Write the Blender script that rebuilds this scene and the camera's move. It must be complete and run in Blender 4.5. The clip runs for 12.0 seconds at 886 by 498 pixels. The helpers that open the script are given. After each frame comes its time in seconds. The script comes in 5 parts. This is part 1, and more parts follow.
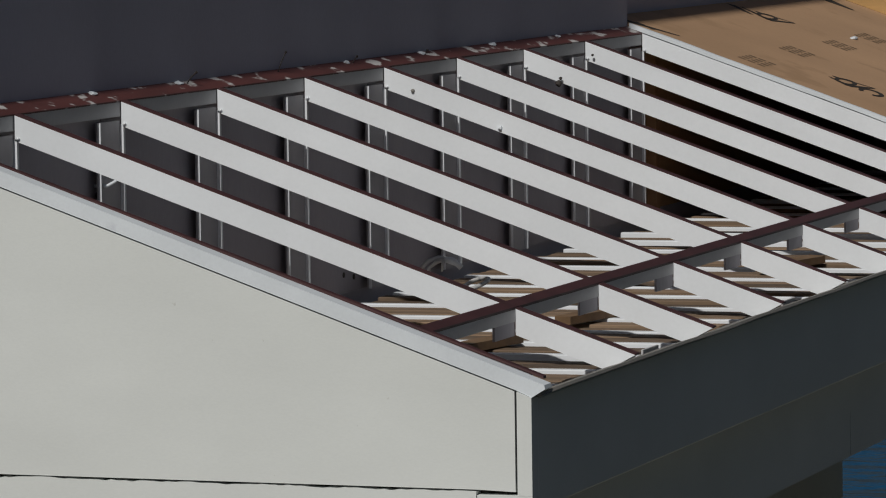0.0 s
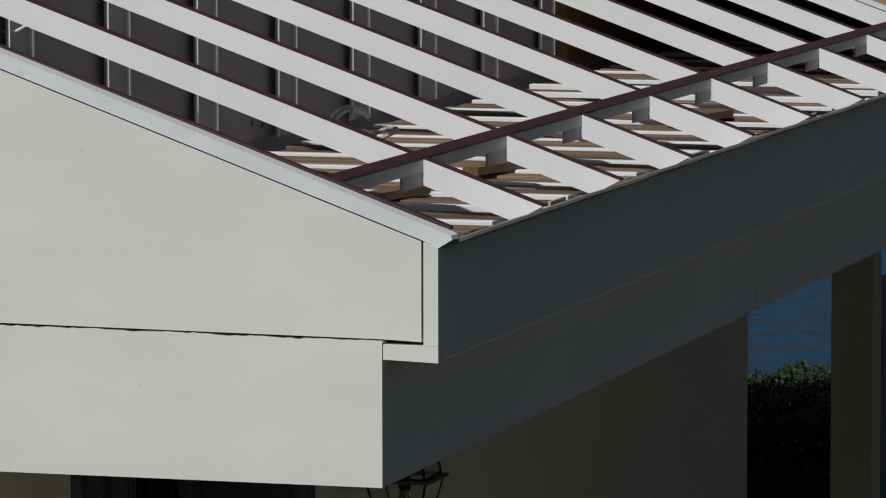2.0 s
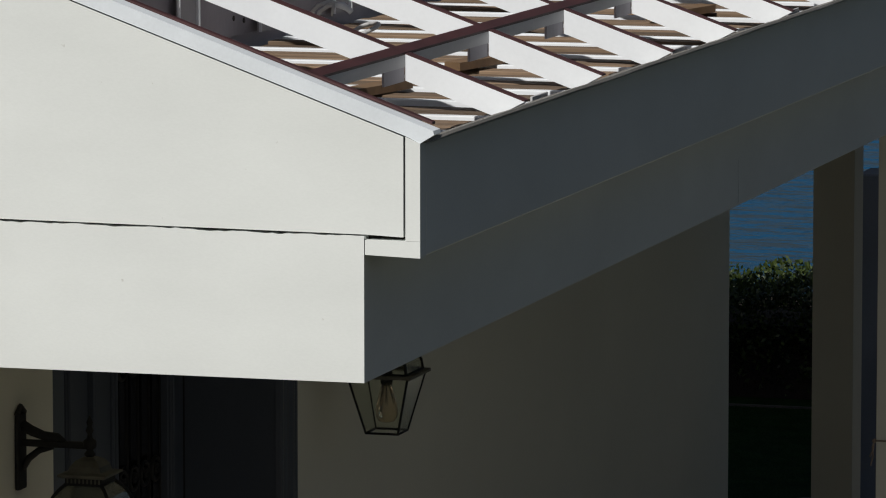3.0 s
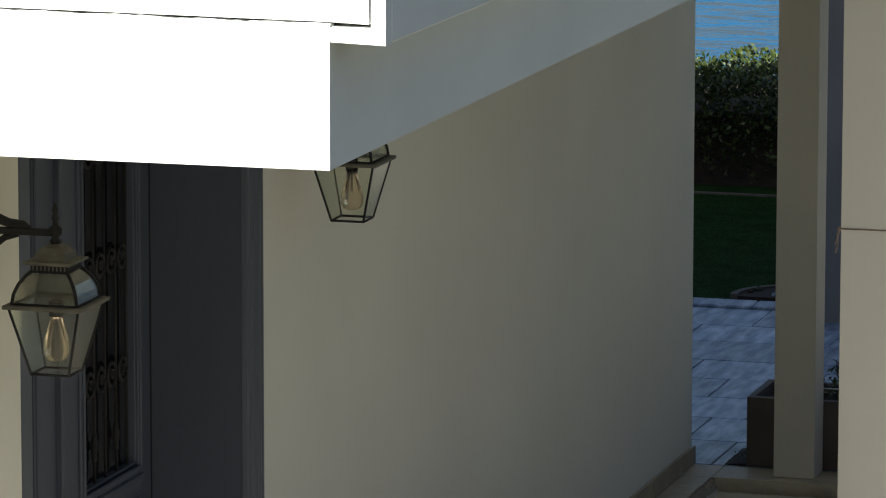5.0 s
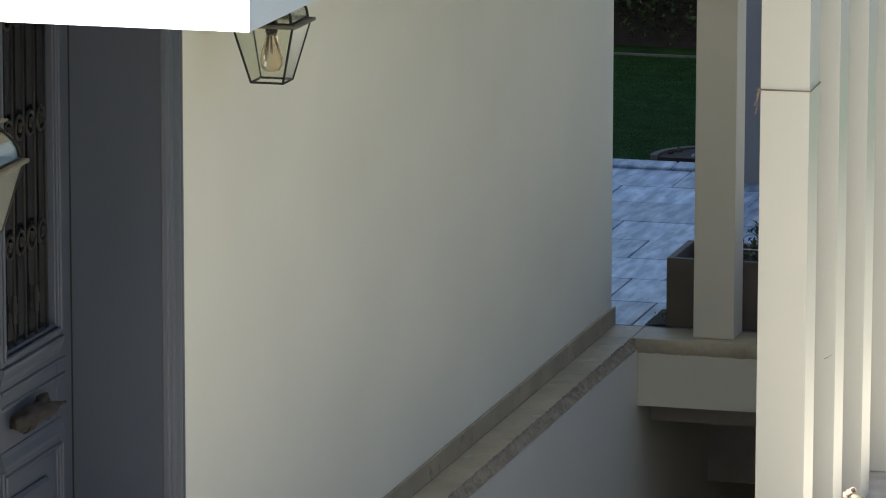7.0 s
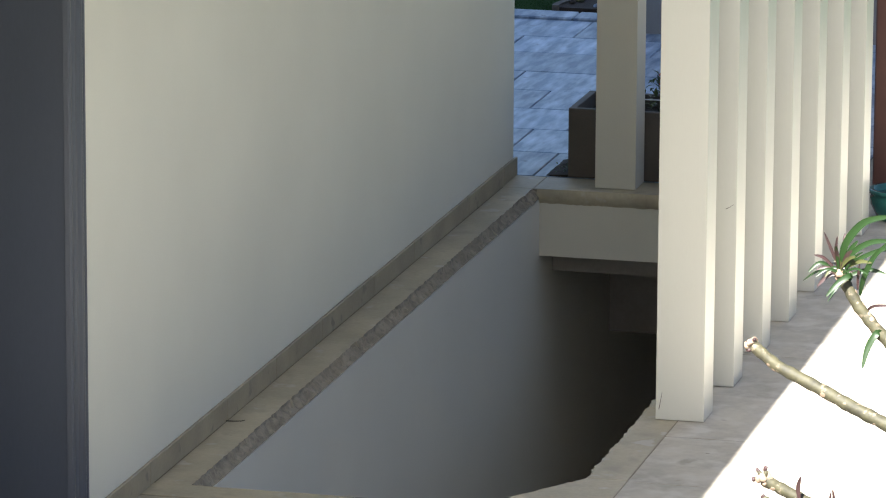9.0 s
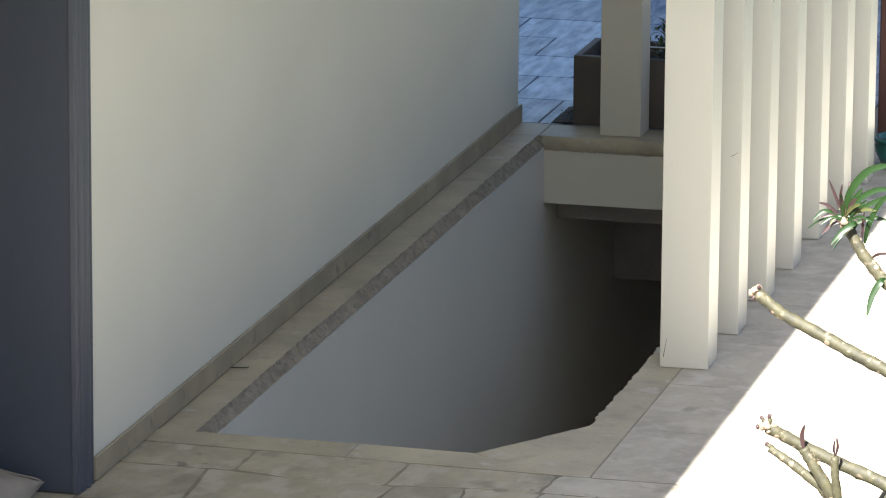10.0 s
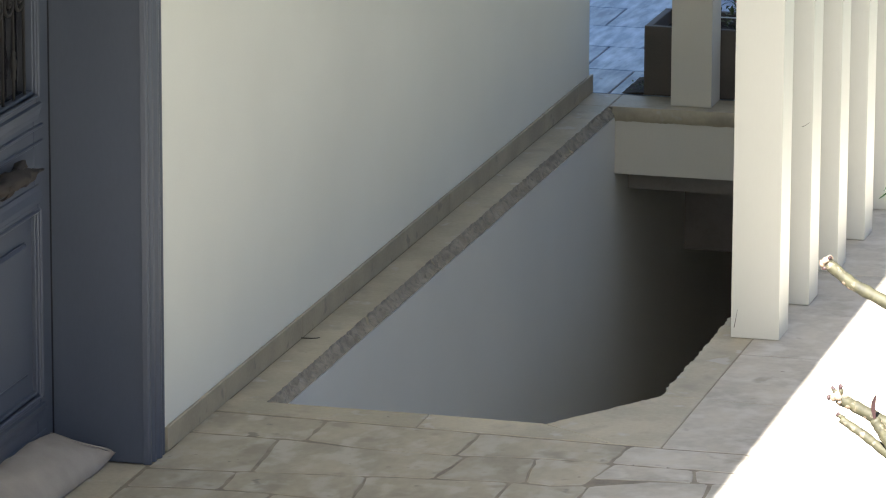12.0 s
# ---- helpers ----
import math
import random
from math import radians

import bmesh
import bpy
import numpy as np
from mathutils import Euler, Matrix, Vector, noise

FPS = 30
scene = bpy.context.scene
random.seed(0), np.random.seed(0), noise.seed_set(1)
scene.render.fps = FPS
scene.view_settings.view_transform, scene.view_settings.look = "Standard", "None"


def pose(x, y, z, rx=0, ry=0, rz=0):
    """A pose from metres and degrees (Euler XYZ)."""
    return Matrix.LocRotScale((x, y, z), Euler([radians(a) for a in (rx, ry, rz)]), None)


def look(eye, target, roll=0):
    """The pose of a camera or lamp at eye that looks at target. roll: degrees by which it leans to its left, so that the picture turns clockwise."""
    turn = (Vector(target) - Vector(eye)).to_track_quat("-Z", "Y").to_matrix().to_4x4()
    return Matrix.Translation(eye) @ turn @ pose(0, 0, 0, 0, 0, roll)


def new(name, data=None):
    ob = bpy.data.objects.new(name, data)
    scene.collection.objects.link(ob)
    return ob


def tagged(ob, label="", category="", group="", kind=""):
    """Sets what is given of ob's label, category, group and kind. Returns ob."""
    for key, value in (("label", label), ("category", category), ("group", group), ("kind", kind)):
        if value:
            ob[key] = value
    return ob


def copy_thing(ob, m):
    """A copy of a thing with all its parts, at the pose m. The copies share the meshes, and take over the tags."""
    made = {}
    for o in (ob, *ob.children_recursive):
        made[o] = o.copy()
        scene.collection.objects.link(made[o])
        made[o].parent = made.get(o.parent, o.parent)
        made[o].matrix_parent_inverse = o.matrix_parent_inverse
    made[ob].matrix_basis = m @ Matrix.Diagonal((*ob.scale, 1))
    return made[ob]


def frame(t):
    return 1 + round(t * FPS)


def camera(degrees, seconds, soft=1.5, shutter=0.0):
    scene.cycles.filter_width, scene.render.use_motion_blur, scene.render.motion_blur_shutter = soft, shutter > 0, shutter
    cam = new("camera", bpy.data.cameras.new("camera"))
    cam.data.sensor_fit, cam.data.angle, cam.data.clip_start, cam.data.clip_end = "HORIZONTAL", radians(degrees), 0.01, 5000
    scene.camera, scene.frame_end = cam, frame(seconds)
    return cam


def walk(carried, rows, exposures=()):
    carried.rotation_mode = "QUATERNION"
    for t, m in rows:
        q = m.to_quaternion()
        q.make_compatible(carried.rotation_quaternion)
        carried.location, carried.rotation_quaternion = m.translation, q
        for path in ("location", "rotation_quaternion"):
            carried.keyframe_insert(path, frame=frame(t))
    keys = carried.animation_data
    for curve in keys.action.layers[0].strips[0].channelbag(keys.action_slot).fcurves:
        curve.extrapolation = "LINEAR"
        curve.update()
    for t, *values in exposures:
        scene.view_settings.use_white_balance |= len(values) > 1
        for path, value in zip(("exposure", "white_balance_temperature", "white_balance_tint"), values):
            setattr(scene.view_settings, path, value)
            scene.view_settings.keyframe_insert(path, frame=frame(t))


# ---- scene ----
FOV = 9.779
EYE = (4.984, 0.0, 4.5)
cam = camera(FOV, 12.0, soft=1.1)
# seconds, heading, tilt and lean in degrees: a tripod head that tilts down and pans
TURNS = [(0.0, 17.649, -4.198, 0.793), (0.5, 17.360, -4.362, 0.630), (1.0, 17.126, -4.683, 0.411), (1.5, 16.854, -5.093, 0.241),
         (2.0, 16.688, -5.865, 0.063), (2.5, 16.587, -6.440, 0.045), (3.0, 16.491, -7.024, 0.029), (5.0, 16.120, -9.374, -0.072),
         (5.5, 15.932, -9.817, -0.040), (6.0, 15.665, -10.217, 0.102), (6.5, 15.411, -10.540, 0.242), (7.0, 15.228, -10.904, -0.116),
         (9.0, 14.158, -12.555, -0.298), (9.5, 14.196, -12.852, -0.230), (10.0, 14.238, -13.142, -0.417), (10.5, 14.496, -13.311, -0.408),
         (11.0, 14.737, -13.447, -0.287), (11.5, 14.865, -13.528, -0.294), (12.0, 14.995, -13.471, -0.218)]
EXPOSURES = [(0.0, -1.0, 6450, 9), (1.5, -1.0, 6450, 9), (2.5, -0.7, 6450, 9), (3.2, -0.37, 6450, 9), (4.8, 1.29, 6600, 8.5), (5.5, 2.09, 6610, 8.5),
             (6.5, 2.60, 6490, 8.9), (9.0, 2.94, 6450, 9.4), (10.6, 2.95, 6440, 9.5), (12.0, 3.14, 6430, 9.4)]
walk(cam, [(t, pose(*EYE, 90 + p, r, y)) for t, y, p, r in TURNS], EXPOSURES)

# ---- light ----
SUN_EL = 45.0
world = bpy.data.worlds.new("sky")
scene.world = world
world.use_nodes = True
nt = world.node_tree
sky = nt.nodes.new("ShaderNodeTexSky")
sky.sky_type, sky.sun_disc = "NISHITA", False
sky.dust_density = 2.0
sky.sun_elevation, sky.sun_rotation = radians(SUN_EL), radians(180)
nt.links.new(sky.outputs[0], nt.nodes["Background"].inputs[0])
nt.nodes["Background"].inputs[1].default_value = 0.035
sun = new("sun", bpy.data.lights.new("sun", "SUN"))
sun.data.energy, sun.data.angle, sun.data.color = 5.0, radians(0.5), (1.0, 0.965, 0.91)
sun.matrix_world = look((0, 0, 30), (0.12, 30 / math.tan(radians(SUN_EL)), 0))


# ---- materials ----
def mat(name, base, rough=0.6, metal=0.0, var=0.12, scale=3.0, grain=60.0, bump=0.15, dist=0.002, stretch=(1, 1, 1), alt=None, alt_at=0.62, piece=0.0, alt_soft=0.06, fleck=None):
    """Painted, stone or wooden surface: large stains, fine grain, fine relief, a tone of its own for each piece."""
    m = bpy.data.materials.new(name)
    m.use_nodes = True
    n, l = m.node_tree.nodes, m.node_tree.links
    b = n["Principled BSDF"]
    b.inputs["Roughness"].default_value, b.inputs["Metallic"].default_value = rough, metal
    co = n.new("ShaderNodeTexCoord")
    geo = n.new("ShaderNodeNewGeometry")
    mp = n.new("ShaderNodeMapping")
    mp.inputs["Scale"].default_value = stretch
    l.new(geo.outputs["Position"], mp.inputs[0])
    big, fine = n.new("ShaderNodeTexNoise"), n.new("ShaderNodeTexNoise")
    for t, s, d in ((big, scale, 4.0), (fine, grain, 3.0)):
        t.inputs["Scale"].default_value, t.inputs["Detail"].default_value = s, d
        l.new(mp.outputs[0], t.inputs["Vector"])
    mix = n.new("ShaderNodeMath")
    mix.operation = "MULTIPLY_ADD"
    mix.inputs[1].default_value = 0.35
    l.new(fine.outputs[0], mix.inputs[0])
    l.new(big.outputs[0], mix.inputs[2])
    ramp = n.new("ShaderNodeValToRGB")
    lo = [c * (1 - var) for c in base]
    hi = [min(1, c * (1 + var)) for c in base]
    ramp.color_ramp.elements[0].position, ramp.color_ramp.elements[0].color = 0.40, (*lo, 1)
    ramp.color_ramp.elements[1].position, ramp.color_ramp.elements[1].color = 0.95, (*hi, 1)
    l.new(mix.outputs[0], ramp.inputs[0])
    out = ramp.outputs[0]
    if alt:
        spot = n.new("ShaderNodeTexNoise")
        spot.inputs["Scale"].default_value, spot.inputs["Detail"].default_value = scale * 2.3, 6.0
        l.new(mp.outputs[0], spot.inputs["Vector"])
        edge = n.new("ShaderNodeMapRange")
        edge.inputs[1].default_value, edge.inputs[2].default_value = alt_at, alt_at + alt_soft
        l.new(spot.outputs[0], edge.inputs[0])
        mc = n.new("ShaderNodeMix")
        mc.data_type = "RGBA"
        l.new(edge.outputs[0], mc.inputs["Factor"])
        l.new(out, mc.inputs["A"])
        mc.inputs["B"].default_value = (*alt, 1)
        out = mc.outputs["Result"]
    if fleck:
        for sc, at, dark in fleck:
            fl, fe, fm = n.new("ShaderNodeTexNoise"), n.new("ShaderNodeMapRange"), n.new("ShaderNodeMix")
            fl.inputs["Scale"].default_value, fl.inputs["Detail"].default_value = sc, 3.0
            l.new(geo.outputs["Position"], fl.inputs["Vector"])
            fe.inputs[1].default_value, fe.inputs[2].default_value = at, at + 0.07
            l.new(fl.outputs[0], fe.inputs[0])
            fm.data_type = "RGBA"
            l.new(fe.outputs[0], fm.inputs["Factor"])
            l.new(out, fm.inputs["A"])
            fm.inputs["B"].default_value = (*dark, 1)
            out = fm.outputs["Result"]
    if piece:
        info = n.new("ShaderNodeObjectInfo")
        hs = n.new("ShaderNodeHueSaturation")
        mr = n.new("ShaderNodeMapRange")
        mr.inputs[3].default_value, mr.inputs[4].default_value = 1 - piece, 1 + piece
        l.new(info.outputs["Random"], mr.inputs[0])
        l.new(mr.outputs[0], hs.inputs["Value"])
        l.new(out, hs.inputs["Color"])
        out = hs.outputs[0]
    l.new(out, b.inputs["Base Color"])
    bp = n.new("ShaderNodeBump")
    bp.inputs["Strength"].default_value, bp.inputs["Distance"].default_value = bump, dist
    l.new(mix.outputs[0], bp.inputs["Height"])
    l.new(bp.outputs[0], b.inputs["Normal"])
    return m


M = {}
M["gable"] = mat("white_render_paint", (0.70, 0.725, 0.71), 0.75, var=0.06, scale=2.0, grain=120, bump=0.16, stretch=(1, 1, 2.2), fleck=((38, 0.76, (0.5, 0.5, 0.47)),))
M["trim_white"] = mat("white_metal_paint", (0.70, 0.745, 0.785), 0.45, var=0.10, scale=5, grain=120, bump=0.06, alt=(0.50, 0.52, 0.58), alt_at=0.67, alt_soft=0.12)
M["rafter"] = mat("white_primer_steel", (0.78, 0.81, 0.845), 0.5, var=0.06, scale=4, grain=90, bump=0.08)
M["red"] = mat("red_oxide_primer", (0.085, 0.027, 0.024), 0.6, var=0.35, scale=9, grain=140, bump=0.2, stretch=(1, 0.45, 1), alt=(0.5, 0.48, 0.47), alt_at=0.575)
M["red_clean"] = mat("red_oxide_paint", (0.058, 0.021, 0.021), 0.55, var=0.3, scale=9, grain=140, bump=0.2)
M["upper"] = mat("charcoal_wall_paint", (0.44, 0.43, 0.50), 0.7, var=0.12, scale=1.1, grain=160, bump=0.12, stretch=(1, 1, 0.4))
M["boundary"] = mat("dark_boundary_paint", (0.125, 0.12, 0.138), 0.8, var=0.15, scale=1.0, grain=90, bump=0.2)
M["lining"] = mat("grey_board_lining", (0.345, 0.325, 0.36), 0.65, var=0.16, scale=2.2, grain=70, bump=0.15, stretch=(1, 1, 0.5), alt=(0.39, 0.37, 0.39), alt_at=0.62)
M["pier"] = mat("grey_pier_render", (0.20, 0.205, 0.215), 0.8, var=0.12, scale=2, grain=80, bump=0.2)
M["lining_pale"] = mat("grey_plate_paint", (0.40, 0.39, 0.41), 0.6, var=0.12, scale=3, grain=80, bump=0.1, stretch=(1, 1, 0.5))
M["stud"] = mat("grey_steel_paint", (0.47, 0.47, 0.475), 0.5, var=0.1, scale=4, grain=90, bump=0.08)
M["wall"] = mat("cream_wall_paint", (0.72, 0.71, 0.63), 0.8, var=0.045, scale=1.3, grain=150, bump=0.3)
M["pit"] = mat("white_stair_paint", (0.71, 0.68, 0.60), 0.8, var=0.04, scale=1.5, grain=200, bump=0.1)
M["door"] = mat("blue_grey_door_paint", (0.066, 0.078, 0.106), 0.42, var=0.1, scale=3, grain=120, bump=0.07, stretch=(1, 1, 0.3))
M["iron"] = mat("black_iron", (0.008, 0.008, 0.009), 0.75, 0.0, var=0.3, scale=12, grain=200, bump=0.2)
M["bronze"] = mat("dark_bronze", (0.030, 0.024, 0.021), 0.7, 0.2, var=0.4, scale=20, grain=200, bump=0.3)
M["zinc"] = mat("weathered_lantern_metal", (0.13, 0.125, 0.105), 0.6, 0.4, var=0.3, scale=18, grain=160, bump=0.15)
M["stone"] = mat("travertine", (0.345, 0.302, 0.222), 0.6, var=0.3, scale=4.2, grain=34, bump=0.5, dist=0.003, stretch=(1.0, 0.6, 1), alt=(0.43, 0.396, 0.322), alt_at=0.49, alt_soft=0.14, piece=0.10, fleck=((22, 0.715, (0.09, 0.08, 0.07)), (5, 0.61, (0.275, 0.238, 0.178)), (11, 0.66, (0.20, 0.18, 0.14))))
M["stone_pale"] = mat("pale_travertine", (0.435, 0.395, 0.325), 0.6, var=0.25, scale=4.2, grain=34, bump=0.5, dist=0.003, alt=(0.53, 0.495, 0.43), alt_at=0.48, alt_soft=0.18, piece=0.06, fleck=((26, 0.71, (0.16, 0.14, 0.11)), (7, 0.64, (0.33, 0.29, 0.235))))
M["coping"] = mat("travertine_coping", (0.41, 0.360, 0.262), 0.55, var=0.22, scale=4, grain=60, bump=0.4, dist=0.003, alt=(0.33, 0.285, 0.215), alt_at=0.54, alt_soft=0.2, piece=0.07, fleck=((30, 0.72, (0.14, 0.12, 0.09)), (9, 0.62, (0.46, 0.43, 0.375))))
M["hammered"] = mat("hammered_stone_edge", (0.275, 0.24, 0.188), 0.85, var=0.3, scale=22, grain=110, bump=0.6, dist=0.004, alt=(0.19, 0.166, 0.13), alt_at=0.52, alt_soft=0.15)
M["raw"] = mat("raw_brown_concrete", (0.27, 0.24, 0.205), 0.9, var=0.2, scale=4, grain=60, bump=0.3)
M["skirting"] = mat("travertine_skirting", (0.33, 0.288, 0.208), 0.55, var=0.2, scale=5, grain=70, bump=0.3, alt=(0.23, 0.205, 0.16), alt_at=0.63, piece=0.07)
M["joint"] = mat("sand_joint", (0.245, 0.212, 0.162), 0.9, var=0.35, scale=9, grain=120, bump=0.4)
# blue tint and pale glints put the reflected sky into the stone colour
M["terrace"] = mat("sky_tinted_terrace_stone", (0.125, 0.185, 0.275), 0.42, var=0.3, scale=6, grain=34, bump=0.9, dist=0.008, stretch=(1.3, 0.28, 1), alt=(0.42, 0.50, 0.60), alt_at=0.40, alt_soft=0.34, piece=0.2, fleck=((14, 0.68, (0.10, 0.13, 0.17)),))
M["dark_joint"] = mat("dark_joint", (0.09, 0.08, 0.07), 0.9, var=0.3, scale=9, grain=120)
M["post"] = mat("ivory_post_paint", (0.585, 0.578, 0.512), 0.33, var=0.03, scale=2.5, grain=140, bump=0.06, stretch=(1, 1, 0.25))
M["column"] = mat("sand_column_paint", (0.57, 0.54, 0.465), 0.75, var=0.05, scale=2, grain=200, bump=0.15)
M["planter"] = mat("brown_composite", (0.080, 0.067, 0.056), 0.7, var=0.2, scale=6, grain=120, bump=0.25)
M["turf"] = mat("dark_turf", (0.016, 0.041, 0.011), 0.95, var=0.4, scale=6, grain=80, bump=0.6, dist=0.01)
M["turf"].node_tree.nodes["Principled BSDF"].inputs["Specular IOR Level"].default_value = 0.05
M["soil"] = mat("soil", (0.03, 0.022, 0.016), 0.95, var=0.4, scale=14, grain=80, bump=0.8, dist=0.01)
M["bed"] = mat("dull_green_ground", (0.042, 0.045, 0.026), 0.95, var=0.4, scale=3, grain=40, bump=0.8, dist=0.02)
M["sack"] = mat("white_woven_sack", (0.355, 0.312, 0.265), 0.85, var=0.14, scale=7, grain=200, bump=0.5)
M["deck"] = mat("weathered_brown_plank", (0.175, 0.118, 0.075), 0.75, var=0.4, scale=3, grain=40, bump=0.3, stretch=(0.6, 9, 4), piece=0.4)
M["brace"] = mat("golden_brown_timber", (0.165, 0.100, 0.052), 0.7, var=0.3, scale=3, grain=40, stretch=(0.6, 6, 4))
M["sheet"] = mat("brown_faced_board", (0.44, 0.275, 0.16), 0.65, var=0.12, scale=1.6, grain=70, bump=0.1, alt=(0.37, 0.23, 0.13), alt_at=0.6)
M["print"] = mat("black_print", (0.035, 0.028, 0.022), 0.7, var=0.3, scale=20, grain=120)
M["print_faint"] = mat("worn_print", (0.20, 0.135, 0.08), 0.7, var=0.3, scale=30, grain=120)
M["timber"] = mat("yellow_timber", (0.45, 0.27, 0.10), 0.6, var=0.2, scale=3, grain=40, stretch=(0.5, 6, 3))
M["flash"] = mat("grey_flashing", (0.24, 0.23, 0.21), 0.6, 0.2, var=0.2, scale=12, grain=120)
M["cable"] = mat("grey_cable", (0.5, 0.5, 0.5), 0.5, var=0.1, scale=10, grain=100)
M["string"] = mat("old_string", (0.24, 0.18, 0.14), 0.9, var=0.3, scale=60, grain=200)
M["bark"] = mat("green_grey_bark", (0.032, 0.029, 0.013), 0.7, var=0.6, scale=30, grain=120, bump=0.4, dist=0.004, alt=(0.11, 0.088, 0.058), alt_at=0.6)
M["scar"] = mat("pale_leaf_scar", (0.165, 0.118, 0.082), 0.8, var=0.2, scale=40, grain=200)
M["bud"] = mat("purple_young_leaf", (0.026, 0.012, 0.012), 0.5, var=0.3, scale=30, grain=150)
M["brown_post"] = mat("reddish_brown_paint", (0.075, 0.028, 0.022), 0.5, var=0.2, scale=5, grain=90)
M["teal"] = mat("teal_glazed_pot", (0.02, 0.11, 0.10), 0.25, var=0.3, scale=12, grain=80)


def leaf_mat(name, low, high, rough=0.4, through_light=0.25, gloss=0.5):
    m = bpy.data.materials.new(name)
    m.use_nodes = True
    n, l = m.node_tree.nodes, m.node_tree.links
    b = n["Principled BSDF"]
    b.inputs["Roughness"].default_value, b.inputs["Specular IOR Level"].default_value = rough, gloss
    geo = n.new("ShaderNodeNewGeometry")
    ramp = n.new("ShaderNodeValToRGB")
    ramp.color_ramp.elements[0].color, ramp.color_ramp.elements[1].color = (*low, 1), (*high, 1)
    l.new(geo.outputs["Random Per Island"], ramp.inputs[0])
    l.new(ramp.outputs[0], b.inputs["Base Color"])
    tr = n.new("ShaderNodeBsdfTranslucent")
    l.new(ramp.outputs[0], tr.inputs[0])
    mx = n.new("ShaderNodeMixShader")
    mx.inputs[0].default_value = through_light
    l.new(b.outputs[0], mx.inputs[1])
    l.new(tr.outputs[0], mx.inputs[2])
    l.new(mx.outputs[0], n["Material Output"].inputs[0])
    return m


M["hedge"] = leaf_mat("hedge_leaf", (0.014, 0.026, 0.008), (0.075, 0.105, 0.024))
M["grass"] = leaf_mat("grass_blade", (0.015, 0.040, 0.010), (0.018, 0.047, 0.012), 0.95, 0.5, 0.0)
M["leaf"] = leaf_mat("glossy_leaf", (0.009, 0.026, 0.006), (0.020, 0.050, 0.011), 0.42, 0.3)
M["leaf_pale"] = leaf_mat("pale_leaf_stalk", (0.05, 0.060, 0.018), (0.085, 0.080, 0.03), 0.5, 0.3)
M["flower"] = leaf_mat("red_flower", (0.25, 0.02, 0.02), (0.4, 0.05, 0.04), 0.5)


def glass(name, tint=(0.95, 0.96, 0.93), rough=0.03):
    m = bpy.data.materials.new(name)
    m.use_nodes = True
    b = m.node_tree.nodes["Principled BSDF"]
    b.inputs["Base Color"].default_value = (*tint, 1)
    b.inputs["Roughness"].default_value, b.inputs["Transmission Weight"].default_value, b.inputs["IOR"].default_value = rough, 1.0, 1.45
    return m


M["glass"] = glass("lantern_glass", (0.93, 0.94, 0.86), 0.08)
M["dome_glass"] = glass("frosted_dome_glass", (0.90, 0.90, 0.80), 0.16)
M["amber"] = glass("amber_bulb_glass", (0.97, 0.80, 0.66), 0.22)
M["pane"] = mat("dark_door_glass", (0.012, 0.012, 0.014), 0.08, var=0.2, scale=3, grain=20, bump=0.0)

sea = bpy.data.materials.new("sea_water")
sea.use_nodes = True
_n, _l = sea.node_tree.nodes, sea.node_tree.links
_b = _n["Principled BSDF"]
_b.inputs["Base Color"].default_value, _b.inputs["Roughness"].default_value = (0.011, 0.056, 0.12, 1), 0.16
_b.inputs["IOR"].default_value = 1.18
_geo, _map, _w, _bp = (_n.new("ShaderNode" + k) for k in ("NewGeometry", "Mapping", "TexNoise", "Bump"))
_map.inputs["Scale"].default_value = (0.8, 1.0, 1.0)
_w.inputs["Scale"].default_value, _w.inputs["Detail"].default_value = 1.1, 4.0
_bp.inputs["Strength"].default_value, _bp.inputs["Distance"].default_value = 1.0, 0.9
_l.new(_geo.outputs["Position"], _map.inputs[0])
_l.new(_map.outputs[0], _w.inputs["Vector"])
_l.new(_w.outputs[0], _bp.inputs["Height"])
_l.new(_bp.outputs[0], _b.inputs["Normal"])
M["sea"] = sea


# ---- mesh helpers ----
def box(bm, x0, x1, y0, y1, z0, z1, bevel=0.0, seg=1):
    """A box, with bevelled edges where wanted."""
    made = bmesh.ops.create_cube(bm, size=1.0, matrix=Matrix.LocRotScale(
        ((x0 + x1) / 2, (y0 + y1) / 2, (z0 + z1) / 2), None, (abs(x1 - x0), abs(y1 - y0), abs(z1 - z0))))["verts"]
    if bevel:
        edges = list({e for v in made for e in v.link_edges})
        bmesh.ops.bevel(bm, geom=edges, offset=bevel, segments=seg, affect="EDGES", profile=0.7)
    return bm


def prism(bm, outline, axis, a, b):
    """A solid with the outline (u, v), drawn out along axis from a to b. Axis y: (x, z); x: (y, z); z: (x, y)."""
    def at(u, v, w):
        return {"y": (u, w, v), "x": (w, u, v), "z": (u, v, w)}[axis]
    lo, hi = ([bm.verts.new(at(u, v, w)) for u, v in outline] for w in (a, b))
    bm.faces.new(lo), bm.faces.new(hi)
    k = len(lo)
    for i in range(k):
        bm.faces.new((lo[i], lo[(i + 1) % k], hi[(i + 1) % k], hi[i]))
    bmesh.ops.recalc_face_normals(bm, faces=bm.faces[:])
    return bm


